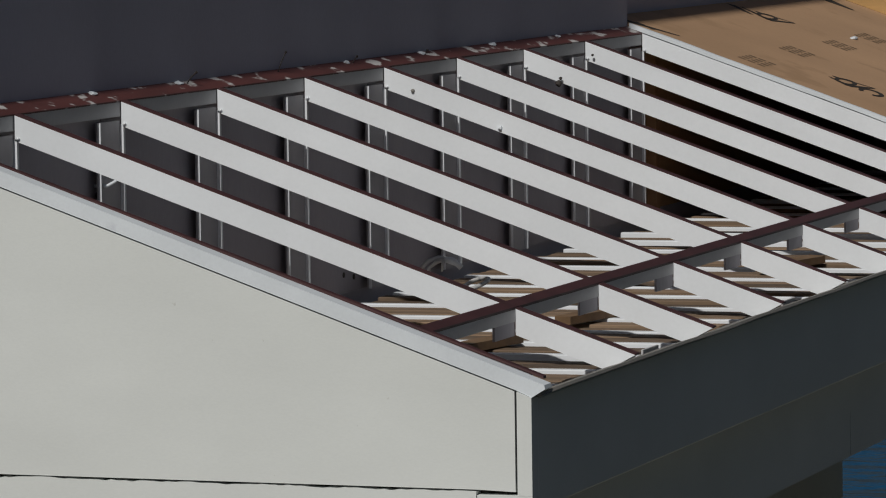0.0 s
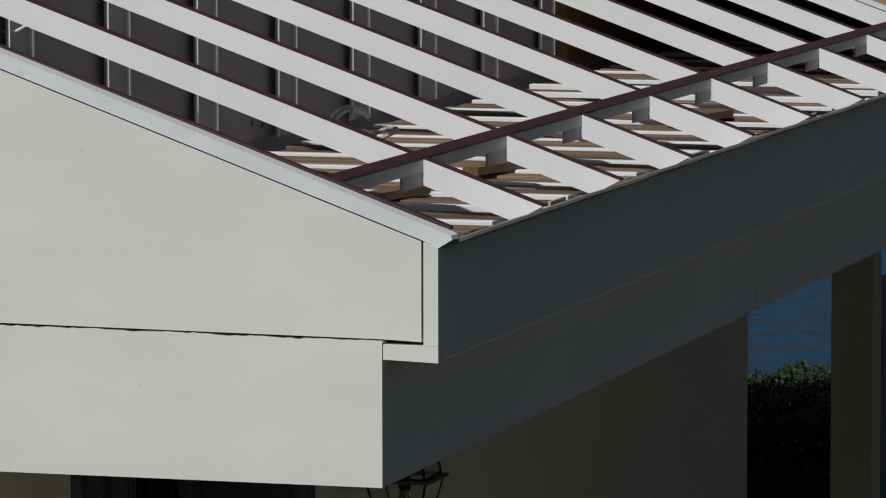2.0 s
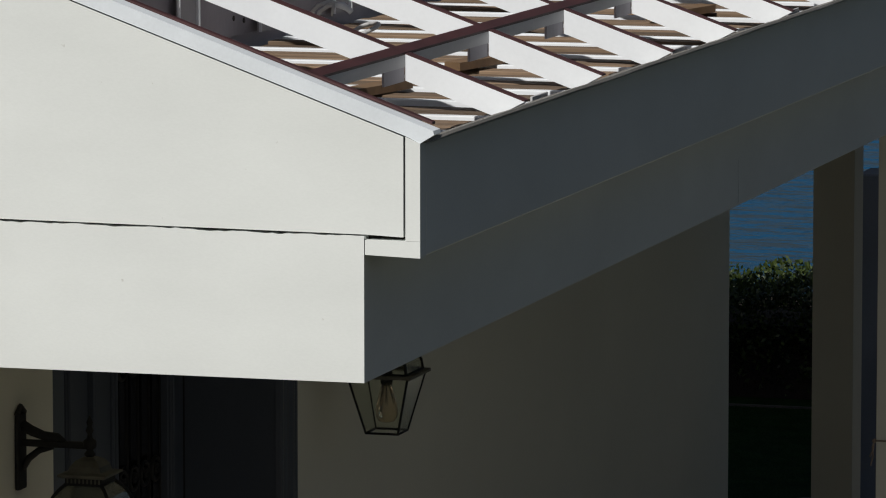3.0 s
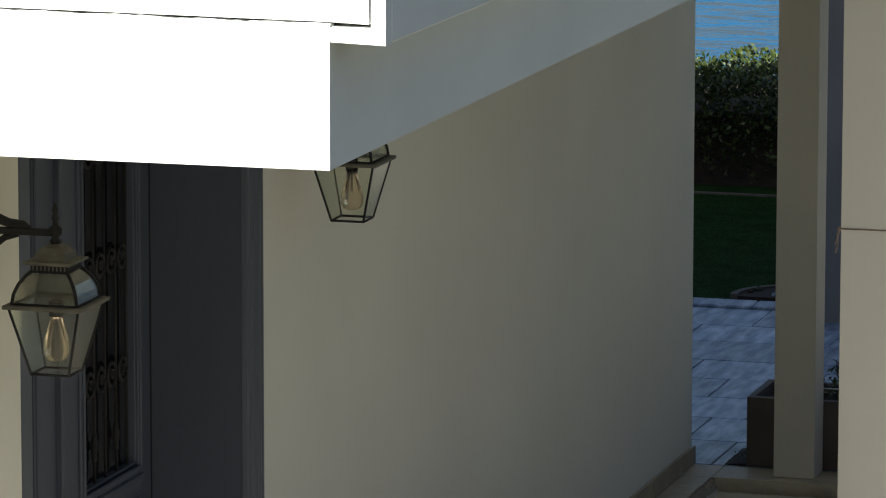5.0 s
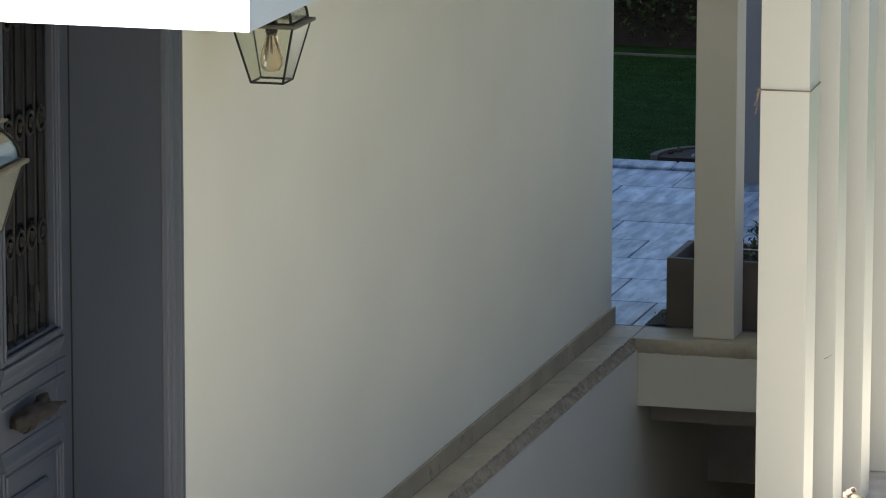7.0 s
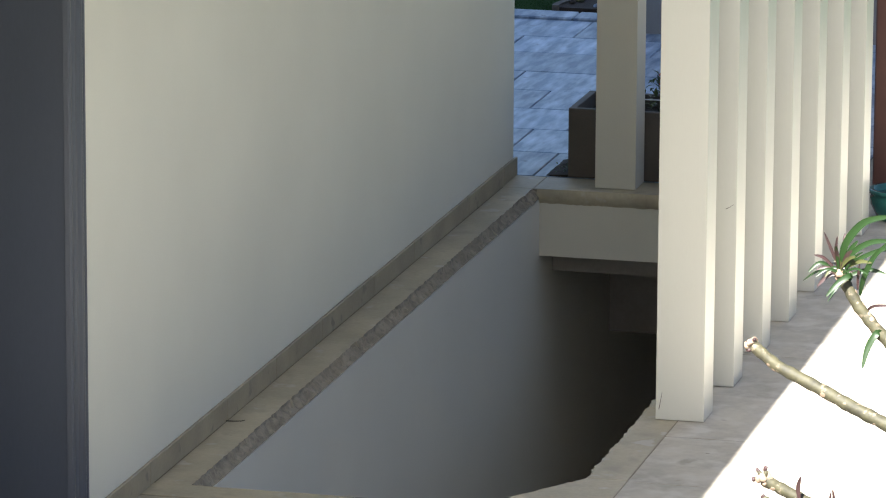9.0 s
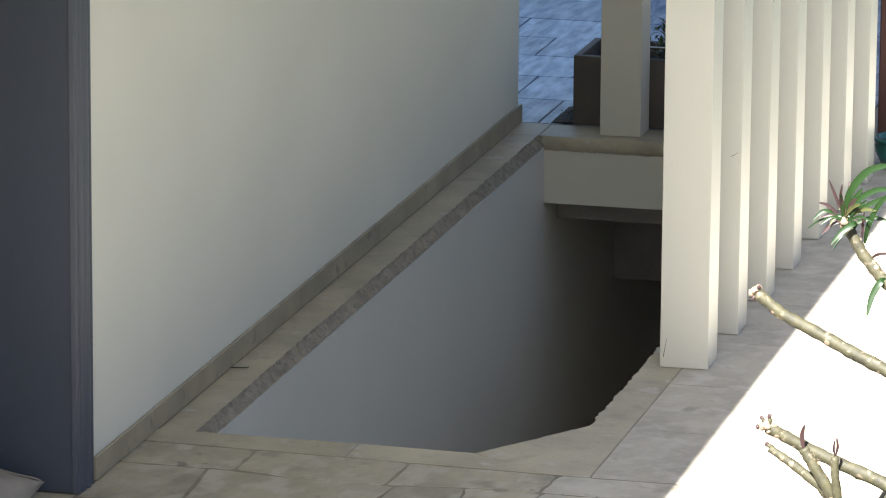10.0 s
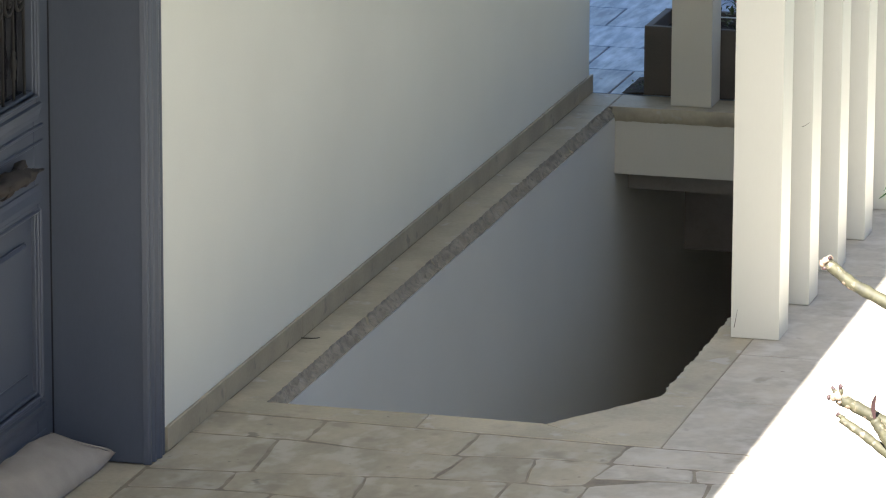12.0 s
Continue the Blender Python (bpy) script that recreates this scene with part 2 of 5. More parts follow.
def tube(bm, path, radii, sides=8, cap=True):
    """A round bar along a path of points."""
    rings = []
    pts = [Vector(p) for p in path]
    if not hasattr(radii, "__len__"):
        radii = [radii] * len(pts)
    for i, p in enumerate(pts):
        d = (pts[min(i + 1, len(pts) - 1)] - pts[max(i - 1, 0)]).normalized()
        u = d.orthogonal().normalized() if i == 0 else (u - d * u.dot(d)).normalized()
        w = d.cross(u)
        rings.append([bm.verts.new(p + (u * math.cos(a) + w * math.sin(a)) * radii[i])
                      for a in (2 * math.pi * k / sides for k in range(sides))])
    for r0, r1 in zip(rings, rings[1:]):
        for k in range(sides):
            f = bm.faces.new((r0[k], r0[(k + 1) % sides], r1[(k + 1) % sides], r1[k]))
            f.smooth = True
    if cap:
        bm.faces.new(rings[0][::-1]), bm.faces.new(rings[-1])
    return bm


def lathe(bm, profile, centre=(0, 0, 0), sides=16):
    """A turned solid about z: (radius, height) pairs."""
    c = Vector(centre)
    rings = [[bm.verts.new(c + Vector((r * math.cos(a), r * math.sin(a), z))) for a in (2 * math.pi * k / sides for k in range(sides))]
             for r, z in profile]
    for r0, r1 in zip(rings, rings[1:]):
        for k in range(sides):
            f = bm.faces.new((r0[k], r0[(k + 1) % sides], r1[(k + 1) % sides], r1[k]))
            f.smooth = True
    bm.faces.new(rings[0][::-1]), bm.faces.new(rings[-1])
    return bm


def square_rings(bm, levels):
    """A square tapering solid about z: (half width, height) pairs."""
    rings = [[bm.verts.new((sx * h, sy * h, z)) for sx, sy in ((-1, -1), (1, -1), (1, 1), (-1, 1))] for h, z in levels]
    for r0, r1 in zip(rings, rings[1:]):
        for k in range(4):
            bm.faces.new((r0[k], r0[(k + 1) % 4], r1[(k + 1) % 4], r1[k]))
    bm.faces.new(rings[0][::-1]), bm.faces.new(rings[-1])
    return bm


def mesh_of(bm, name, material):
    me = bpy.data.meshes.new(name)
    bm.to_mesh(me)
    bm.free()
    me.materials.append(M[material])
    return me


def part(name, bm, material, parent=None, label=""):
    """One mesh object, under a thing or a part."""
    ob = new(name, mesh_of(bm, name, material) if isinstance(bm, bmesh.types.BMesh) else bm)
    ob.parent = parent
    return tagged(ob, label)


def thing(name, label, category, at=(0, 0, 0), group="", kind="", turn=0.0):
    ob = new(name)
    ob.matrix_world = pose(*at, 0, 0, turn)
    return tagged(ob, label, category, group, kind)


def solid(name, bm, material, label, category, group="", kind=""):
    return tagged(part(name, bm, material), label, category, group, kind)


def B():
    return bmesh.new()


def wobble(bm, amount, scale=3.0):
    for v in bm.verts:
        v.co += noise.noise_vector(v.co * scale) * amount
    return bm


# ---- large structure ----
GABLE_Y = 10.722
EAVE_X = 1.759


def roof_z(x):
    return 3.376 + 0.36 * (1.815 - x)


# ground far below the garden, with the sea on it
g = B()
box(g, -60, -0.201, -30, 33, -3.2, -0.30)
box(g, 1.751, 60, -30, 33, -3.2, -0.30)
box(g, -0.201, 1.751, -30, 15.45, -3.2, -0.30)
box(g, -0.201, 1.751, 24.05, 33, -3.2, -0.30)
solid("ground", g, "soil", "dark garden soil under paving and lawn", "ground", kind="structure")
g = B()
box(g, -900, 900, 33.02, 2400, -7.2, -7.0)
solid("water", g, "sea", "rippled deep blue sea behind the hedge", "sea", kind="structure")

# house wall with the door opening
DOOR_Y0, DOOR_Y1 = 13.09, 15.21
wall = thing("wall_house", "cream painted rendered house wall beside the door", "wall", kind="structure")
g = B()
box(g, -0.42, 0.0, DOOR_Y1, 21.085, -0.02, 3.06, 0.014, 3)
part("wall_panel", g, "wall", wall)
g = B()
box(g, -0.42, 0.0, 9.9, DOOR_Y0, -0.02, 3.06, 0.006)
part("wall_panel", g, "wall", wall)
g = B()
box(g, -0.42, 0.0, DOOR_Y0, DOOR_Y1, 2.62, 3.06)
part("lintel", g, "wall", wall)
g = B()
box(g, -6.0, -0.43, 20.79, 21.083, -0.02, 3.06)
part("end_wall", g, "wall", wall)
# dark room behind the door
g = B()
box(g, -2.6, -2.5, 9.9, 20.7, -0.02, 3.06)
box(g, -2.5, -0.43, 9.9, 10.0, -0.02, 3.06)
box(g, -2.5, -0.43, 10.0, 20.7, -0.06, -0.02)
solid("wall_inner", g, "boundary", "dark inner hall wall behind the door", "wall", kind="structure")

# stone skirting along the wall, in lengths
skirt = thing("baseboard", "beige travertine skirting with fine joints", "baseboard", kind="structure")
y = DOOR_Y1 + 0.006
random.seed(4)
while y < 21.08:
    e = min(y + random.choice((0.62, 0.74, 0.9)), 21.1)
    g = B()
    box(g, 0.0015, 0.014, y + 0.001, e - 0.001, 0.001, 0.080 + random.uniform(-0.001, 0.001), 0.0015)
    part("skirting_stone", g, "skirting", skirt)
    y = e

# upper storey wall behind the open roof
g = B()
box(g, -7.0, 0.215, 9.9, 17.04, 3.07, 9.0)
box(g, -7.0, 0.150, 17.04, 21.07, 3.07, 9.0)
solid("wall_upper", g, "upper", "charcoal painted upper storey wall above the roof", "wall", kind="structure")
g = B()
box(g, 0.151, 0.166, 17.10, 20.6, 3.3, 3.86)
box(g, 0.151, 0.20, 17.45, 17.49, 3.3, 3.86)
solid("wall_lining", g, "sheet", "brown board lining low on the upper wall", "wall panel", kind="structure")

linings = thing("attic_lining", "grey board lining between the roof studs", "wall panel", kind="structure")
for k in range(9):
    g = B()
    box(g, 0.217, 0.243, 10.652 + 0.7005 * k, 10.652 + 0.7005 * (k + 1) - 0.003, 3.30, 3.89)
    part("lining_panel", g, "lining", linings)
for yy, zz in ((13.914, 3.351), (14.004, 3.339), (14.16, 3.425), (12.015, 3.70)):
    g = B()
    tube(g, [(0.243, yy, zz), (0.2455, yy, zz)], 0.008, 10)
    part("cable_hole", g, "print", linings)

# gable end, beam and fascia of the porch roof
gable = thing("wall_gable", "sunlit white rendered gable end of the porch roof", "wall", kind="structure")
CR = 0.0014   # half width of the open cracks
def crack_z(x):
    return 3.366 + 0.364 * (1.724 - x)
g = B()
prism(g, [(0.1, 3.159 + CR), (1.63, 3.1465 + CR), (1.719, 3.143 + CR), (1.719, crack_z(1.722) - CR), (0.1, crack_z(0.1) - CR)], "y", GABLE_Y, GABLE_Y + 0.10)
part("gable_panel", g, "gable", gable)
g = B()
bmesh.ops.create_grid(g, x_segments=150, y_segments=1, size=0.5)
for v in g.verts:
    top = v.co.y > 0
    x = 0.1 + (v.co.x + 0.5) * 1.53
    v.co = (x, GABLE_Y - 0.003, 3.1465 + 0.008 * (1.63 - x) - CR - 0.001 + (0.0034 * noise.noise((x * 9, 3, 1)) - 0.0048 * abs(noise.noise((x * 31, 5, 1))) - 0.003 * abs(noise.noise((x * 90, 2, 4)))) * (x < 1.6) if top else 2.820)
r = bmesh.ops.extrude_face_region(g, geom=g.faces[:])
for v in [q for q in r["geom"] if isinstance(q, bmesh.types.BMVert)]:
    v.co.y += 0.12
bmesh.ops.recalc_face_normals(g, faces=g.faces[:])
part("gable_band", g, "gable", gable)
# sloping lip above the crack, and the end of the fascia casing
g = B()
prism(g, [(0.1, crack_z(0.1) + CR), (1.724, crack_z(1.724) + CR), (1.759, 3.352), (1.790, 3.371), (1.788, 3.380), (0.1, roof_z(0.1) + 0.001)], "y", GABLE_Y - 0.004, GABLE_Y + 0.049)
part("gable_lip", g, "trim_white", gable, "bluish white painted lip along the slope")
g = B()
prism(g, [(1.7255, 3.141 - 0.004), (EAVE_X, 3.141 - 0.004), (EAVE_X, 3.352), (1.7255, crack_z(1.724) - 0.001)], "y", GABLE_Y - 0.006, GABLE_Y + 0.04)
part("corner_strip", g, "gable", gable)
g = B()
prism(g, [(1.633, 3.104), (EAVE_X, 3.100), (EAVE_X, 3.1365), (1.633, 3.1365)], "y", GABLE_Y - 0.006, GABLE_Y + 0.04)
part("return_strip", g, "gable", gable)
g = B()
box(g, 0.1, 1.755, GABLE_Y + 0.032, GABLE_Y + 0.09, 3.11, 3.35)
part("crack_backing", g, "print", gable, "dark gap behind the cracks")

eave = thing("eave_beam", "white painted porch beam and fascia in shade", "beam", kind="structure")
g = B()
box(g, 1.38, 1.630, GABLE_Y + 0.1168, 21.3, 2.820, 3.140)
box(g, 1.6295, 1.737, GABLE_Y + 0.118, 21.3, 3.103, 3.118)
part("beam", g, "gable", eave)
g = B()
box(g, 1.735, EAVE_X, GABLE_Y + 0.041, 21.3, 3.101, 3.349, 0.003)
part("fascia", g, "gable", eave)
g = B()
tube(g, [(1.6300, 14.285, 2.825), (1.6300, 14.287, 2.86), (1.6300, 14.283, 2.91), (1.6300, 14.285, 2.95)], [0.0008, 0.0007, 0.0005, 0.0003], 5)
part("hairline_crack", g, "print", eave)
g = B()
rows = []
for i in range(121):
    yy = GABLE_Y + 0.012 + 10.4 * (i / 120) ** 1.6
    dz = 0.0022 * noise.noise((yy * 2.5, 0, 0)) * min(1, (yy - GABLE_Y) * 2) - 0.0015 * (yy - GABLE_Y) / 4
    full = 1 - math.exp(-(yy - GABLE_Y) * 16)
    ox, oz = 1.768 + 0.035 * full, 3.358 + 0.016 * full
    rows.append([g.verts.new((x, yy, z + dz)) for x, z in ((1.728, 3.351), (ox, oz), (ox + 0.003, oz - 0.006), (1.740, 3.346))])
for r0, r1 in zip(rows, rows[1:]):
    for k in range(4):
        g.faces.new((r0[k], r0[(k + 1) % 4], r1[(k + 1) % 4], r1[k]))
g.faces.new(rows[0]), g.faces.new(rows[-1])
bmesh.ops.recalc_face_normals(g, faces=g.faces[:])
part("flashing", g, "flash", eave, "thin grey metal edge flashing, slightly buckled")
g = prism(B(), [(0.152, 3.06), (1.735, 3.06), (1.735, roof_z(1.735) - 0.01), (0.152, roof_z(0.152) - 0.01)], "y", 21.05, 21.28)
part("far_end_panel", g, "gable", eave)
# porch ceiling under the roof frame
g = B()
box(g, 0.0, 1.60, GABLE_Y + 0.1, 21.3, 3.06, 3.10)
solid("ceiling", g, "wall", "plain white porch ceiling", "ceiling", kind="structure")

# ---- open steel roof frame ----
frame_roof = thing("roof_frame", "open steel porch roof frame, white sides, red primed tops", "roof frame")


def sloped(x0, x1, y0, y1, depth, rise=0.0, top=0.0):
    """A bar that follows the roof slope."""
    return prism(B(), [(x0, roof_z(x0) - depth - top), (x1, roof_z(x1) - depth - top), (x1, roof_z(x1) + rise - top), (x0, roof_z(x0) + rise - top)], "y", y0, y1)


def tail(x0, y0, y1, depth, top):
    """A short rafter, cut away over the fascia."""
    return prism(B(), [(x0, roof_z(x0) - depth - top), (1.735, roof_z(1.735) - depth - top), (1.745, 3.352), (1.797, roof_z(1.797) - top), (x0, roof_z(x0) - top)], "y", y0, y1)


PURLIN0, PURLIN1 = 1.480, 1.510
rafter_y = [11.423 + 0.7005 * k for k in range(9)]
for k, ry in enumerate(rafter_y):
    for x0, x1, nm in ((0.271, PURLIN0, "rafter"), (PURLIN1, 1.797, "short_rafter")):
        d = 0.061
        low = 0.0 if k == 8 else 0.003
        ob = part(nm, sloped(x0, x1, ry, ry + 0.036, d, top=low) if nm == "rafter" else tail(x0, ry, ry + 0.036, d, low), "rafter", frame_roof)
        if k < 8:
            part("primed_top", sloped(x0, x1, ry + 0.001, ry + 0.037, 0.003), "red_clean", ob, "red primer on the top flange")
        if nm == "short_rafter":
            continue
        g = B()   # weld bead at the end
        z = roof_z(x0) - d
        tube(g, [(x0 + 0.006, ry - 0.004, z), (x0 + 0.012, ry - 0.004, z + 0.005)], 0.003, 6)
        part("weld", g, "rafter", ob)
    g = B()
    box(g, 0.262, 0.276, ry, ry + 0.012, 3.30, roof_z(0.27) - 0.06)
    part("stud", g, "rafter", frame_roof)
    g = B()
    box(g, 0.2605, 0.2665, ry - 0.15, ry - 0.001, 3.30, roof_z(0.27) - 0.05)
    plate = part("stud_plate", g, "lining_pale", frame_roof)
    g = B()
    box(g, 0.2665, 0.2745, ry - 0.154, ry - 0.150, 3.30, roof_z(0.27) - 0.05)
    part("plate_edge", g, "rafter", plate)
    g = B()
    box(g, PURLIN1 - 0.008, PURLIN1 - 0.002, ry - 0.155, ry + 0.004, roof_z(PURLIN1) - 0.066, roof_z(PURLIN1) - 0.02)
    part("cleat", g, "lining", frame_roof)
for k in range(5):
    g = B()
    by = 11.876 + 1.385 * k
    box(g, 1.690, 1.696, by - 0.02, by + 0.12, 3.276, 3.350, 0.001)
    part("eave_cleat", g, "stud", frame_roof)
# plates along the wall and at mid slope
ob = part("wall_plate", prism(B(), [(0.217, 3.898), (0.268, 3.892), (0.268, roof_z(0.268) - 0.004), (0.217, roof_z(0.217) - 0.004)], "y", 10.80, 17.05), "stud", frame_roof)
part("primed_top", prism(B(), [(0.216, roof_z(0.216) - 0.004), (0.2705, roof_z(0.2705) - 0.004), (0.2705, roof_z(0.2705)), (0.216, roof_z(0.216) + 0.004)], "y", 10.80, 17.05), "red", ob, "red primer with white paint smears")
ob = part("purlin", prism(B(), [(PURLIN0 + 0.001, 3.455), (PURLIN1, 3.453), (PURLIN1, roof_z(PURLIN1) - 0.004), (PURLIN0 + 0.001, roof_z(PURLIN0) - 0.004)], "y", 10.80, 21.0), "stud", frame_roof)
part("primed_top", sloped(PURLIN0, PURLIN1 + 0.001, 10.79, 21.0, 0.004, 0.002), "red_clean", ob, "red primed upper face")
ob = part("edge_rafter", sloped(0.22, 1.74, GABLE_Y + 0.050, GABLE_Y + 0.072, 0.06, top=0.006), "rafter", frame_roof)
part("primed_top", sloped(0.22, 1.770, GABLE_Y + 0.051, GABLE_Y + 0.073, 0.004, 0.002), "red_clean", ob, "dark red primed top edge")

# ceiling joists and boards that show between the rafters
joists = thing("ceiling_joists", "white painted joists over weathered brown boards", "joists")
random.seed(9)
y = 11.05
k = 0
while y < 21.0:
    g = B()
    box(g, 0.28 + random.uniform(0, 0.02), 1.70, y, y + 0.035, 3.230, 3.275 + random.uniform(-0.003, 0.003), 0.002)
    part("joist", g, "rafter", joists)
    for yy in (0.045, 0.145, 0.245):
        g = B()
        zz = 3.246 + random.uniform(-0.007, 0.005)
        box(g, 0.285, 1.70, y + yy, y + yy + random.uniform(0.070, 0.088), zz, zz + 0.022, 0.002)
        part("plank", g, "deck", joists)
    y += 0.35
for y, x in ((12.38, 1.00), (13.30, 1.05), (15.1, 1.15)):
    g = B()
    prism(g, [(x, y), (x + 0.05, y - 0.02), (x + 0.125, y + 0.38), (x + 0.065, y + 0.42)], "z", 3.276, 3.298)
    part("loose_brace", g, "brace", joists, "golden brown timber brace")

# faced board already laid on the far part of the roof
board = thing("roof_board", "brown film faced roof board with worn black print", "roof board")
BY0 = 17.028
g = prism(B(), [(0.10, roof_z(0.10) + 0.004), (1.80, roof_z(1.80) + 0.004), (1.80, roof_z(1.80) + 0.016), (0.10, roof_z(0.10) + 0.016)], "y", BY0 + 0.022, 22.0)
part("sheet", g, "sheet", board)
g = prism(B(), [(0.225, roof_z(0.225) + 0.003), (1.80, roof_z(1.80) + 0.003), (1.80, roof_z(1.80) + 0.019), (0.225, roof_z(0.225) + 0.019)], "y", BY0 - 0.004, BY0 + 0.02)
bmesh.ops.subdivide_edges(g, edges=g.edges[:], cuts=20, use_grid_fill=True)
part("edge_strip", wobble(g, 0.0022, 9), "trim_white", board, "rough white edge strip")


def printed(x0, y0, shape, material, nm="print"):
    """A flat printed mark on the board: strokes of (x, y) corners."""
    g = B()
    for s in shape:
        vs = [g.verts.new((x0 + u, y0 + v, roof_z(x0 + u) + 0.0175)) for u, v in s]
        g.faces.new(vs)
    bmesh.ops.recalc_face_normals(g, faces=g.faces[:])
    for f in g.faces:
        if f.normal.z < 0:
            f.normal_flip()
    part(nm, g, material, board)


def arc_strokes(r0, r1, a0, a1, n=10, sx=1.0, sy=1.0):
    out = []
    for i in range(n):
        a, b = (radians(a0 + (a1 - a0) * j / n) for j in (i, i + 1))
        out.append([(r0 * math.cos(a) * sx, r0 * math.sin(a) * sy), (r1 * math.cos(a) * sx, r1 * math.sin(a) * sy),
                    (r1 * math.cos(b) * sx, r1 * math.sin(b) * sy), (r0 * math.cos(b) * sx, r0 * math.sin(b) * sy)])
    return out


# ---- trims round the door ----
door_frame = thing("door_1", "blue grey panelled double door, closed, in a deep reveal", "door", kind="structure")
g = B()
box(g, -0.415, -0.002, 15.052, DOOR_Y1 - 0.002, 0.001, 2.62, 0.003)
part("reveal", g, "door", door_frame)
g = B()
prism(g, [(-0.012, 15.046), (0.003, 15.048), (0.010, 15.053), (0.010, 15.064), (0.001, 15.069), (0.001, 15.080), (0.012, 15.088), (0.015, 15.098), (0.012, 15.107),
          (0.004, 15.112), (0.004, 15.120), (0.016, 15.130), (0.019, 15.142), (0.016, 15.153), (0.006, 15.158), (0.006, 15.166), (0.014, 15.173), (0.014, 15.186), (0.004, 15.192),
          (0.004, 15.204), (-0.012, 15.206)], "z", 0.001, 2.72)
part("casing", g, "door", door_frame, "moulded casing")
g = B()
box(g, -0.415, -0.002, DOOR_Y0 + 0.002, DOOR_Y0 + 0.09, 0.001, 2.62, 0.003)
part("reveal", g, "door", door_frame)
g = B()
box(g, -0.415, 0.03, DOOR_Y0 + 0.09, 15.05, 2.52, 2.62, 0.003)
part("head", g, "door", door_frame)
LX = -0.309


def door_leaf(y0, y1, glass_y0, glass_y1, nm):
    """One leaf: stiles and rails, mouldings, glazing with an iron grille, lower panel."""
    g = B()
    box(g, LX - 0.045, LX, y0, glass_y0, 0.01, 2.5, 0.003)
    box(g, LX - 0.045, LX, glass_y1, y1, 0.01, 2.5, 0.003)
    box(g, LX - 0.044, LX - 0.001, glass_y0 - 0.002, glass_y1 + 0.002, 0.01, 0.26, 0.002)
    box(g, LX - 0.044, LX - 0.001, glass_y0 - 0.002, glass_y1 + 0.002, 0.83, 1.225, 0.002)
    box(g, LX - 0.044, LX - 0.001, glass_y0 - 0.002, glass_y1 + 0.002, 2.40, 2.5, 0.002)
    leaf = part(nm, g, "door", door_frame)
    g = B()
    box(g, LX - 0.035, LX - 0.014, glass_y0, glass_y1, 0.25, 0.84)
    box(g, LX - 0.016, LX + 0.001, glass_y0 + 0.07, glass_y1 - 0.07, 0.33, 0.76, 0.012)
    part("lower_panel", g, "door", leaf)
    g = B()
    box(g, LX - 0.032, LX - 0.026, glass_y0, glass_y1, 1.22, 2.41)
    part("glass", g, "pane", leaf, "dark reflecting glass")
    # raised mouldings round glass and panel, and a ledge line
    for (za, zb) in ((1.215, 2.42), (0.25, 0.84)):
        for w, h, o in ((0.028, 0.010, 0.004), (0.012, 0.018, 0.008)):
            g = B()
            box(g, LX - 0.01 - o, LX + h, glass_y0 - w - o, glass_y0 - o, za - w, zb + w, 0.004)
            box(g, LX - 0.01 - o, LX + h, glass_y1 + o, glass_y1 + w + o, za - w, zb + w, 0.004)
            box(g, LX - 0.01, LX + h - 0.001, glass_y0 - o, glass_y1 + o, za - w, za, 0.004)
            box(g, LX - 0.01, LX + h - 0.001, glass_y0 - o, glass_y1 + o, zb, zb + w, 0.004)
            part("moulding", g, "door", leaf)
    # broad sloping mouldings on the rails
    for zi, s in ((1.190, -1), (0.225, -1), (0.865, 1)):
        part("rail_moulding", prism(B(), [(LX - 0.001, zi + 0.060 * s), (LX + 0.004, zi + 0.058 * s), (LX + 0.007, zi + 0.042 * s), (LX + 0.015, zi + 0.020 * s), (LX + 0.017, zi + 0.006 * s), (LX - 0.001, zi)],
                                   "y", glass_y0 - 0.035, glass_y1 + 0.035), "door", leaf)
    for z0, d in ((1.100, 0.007), (1.05, 0.005), (0.18, 0.005), (0.11, 0.006)):
        g = B()
        box(g, LX - 0.005, LX + d, glass_y0 - 0.02, glass_y1 + 0.075, z0, z0 + 0.012, 0.003)
        part("ledge", g, "door", leaf)
    # iron grille
    g = B()
    n = 5
    for i in range(n):
        yy = glass_y0 + 0.045 + (glass_y1 - glass_y0 - 0.09) * i / (n - 1)
        tube(g, [(LX - 0.012, yy, 1.222), (LX - 0.012, yy, 2.405)], 0.0052, 6)
    grille = part("grille", g, "iron", leaf, "black wrought iron grille with scrolls")
    for z in (1.535, 1.889, 2.24):
        for i in range(n - 1):
            yy = glass_y0 + 0.045 + (glass_y1 - glass_y0 - 0.09) * (i + 0.5) / (n - 1)
            g = B()
            tube(g, [(LX - 0.008, yy + 0.036 * math.cos(a), z + 0.036 * math.sin(a)) for a in (2 * math.pi * q / 14 for q in range(15))], 0.006, 6)
            tube(g, [(LX - 0.006, yy + (0.004 + 0.014 * q / 10) * math.cos(q * 0.9), z + (0.004 + 0.014 * q / 10) * math.sin(q * 0.9)) for q in range(11)], 0.005, 6)
            part("scroll", g, "iron", grille)
    for i in (1, 3):
        yy = glass_y0 + 0.045 + (glass_y1 - glass_y0 - 0.09) * i / (n - 1)
        g = B()
        lathe(g, [(0.004, 0), (0.0095, 0.012), (0.0075, 0.03), (0.0125, 0.045), (0.0125, 0.06), (0.0075, 0.075), (0.0095, 0.085), (0.004, 0.10)], (LX - 0.012, yy, 1.285), 10)
        part("finial", g, "iron", grille)
    return leaf


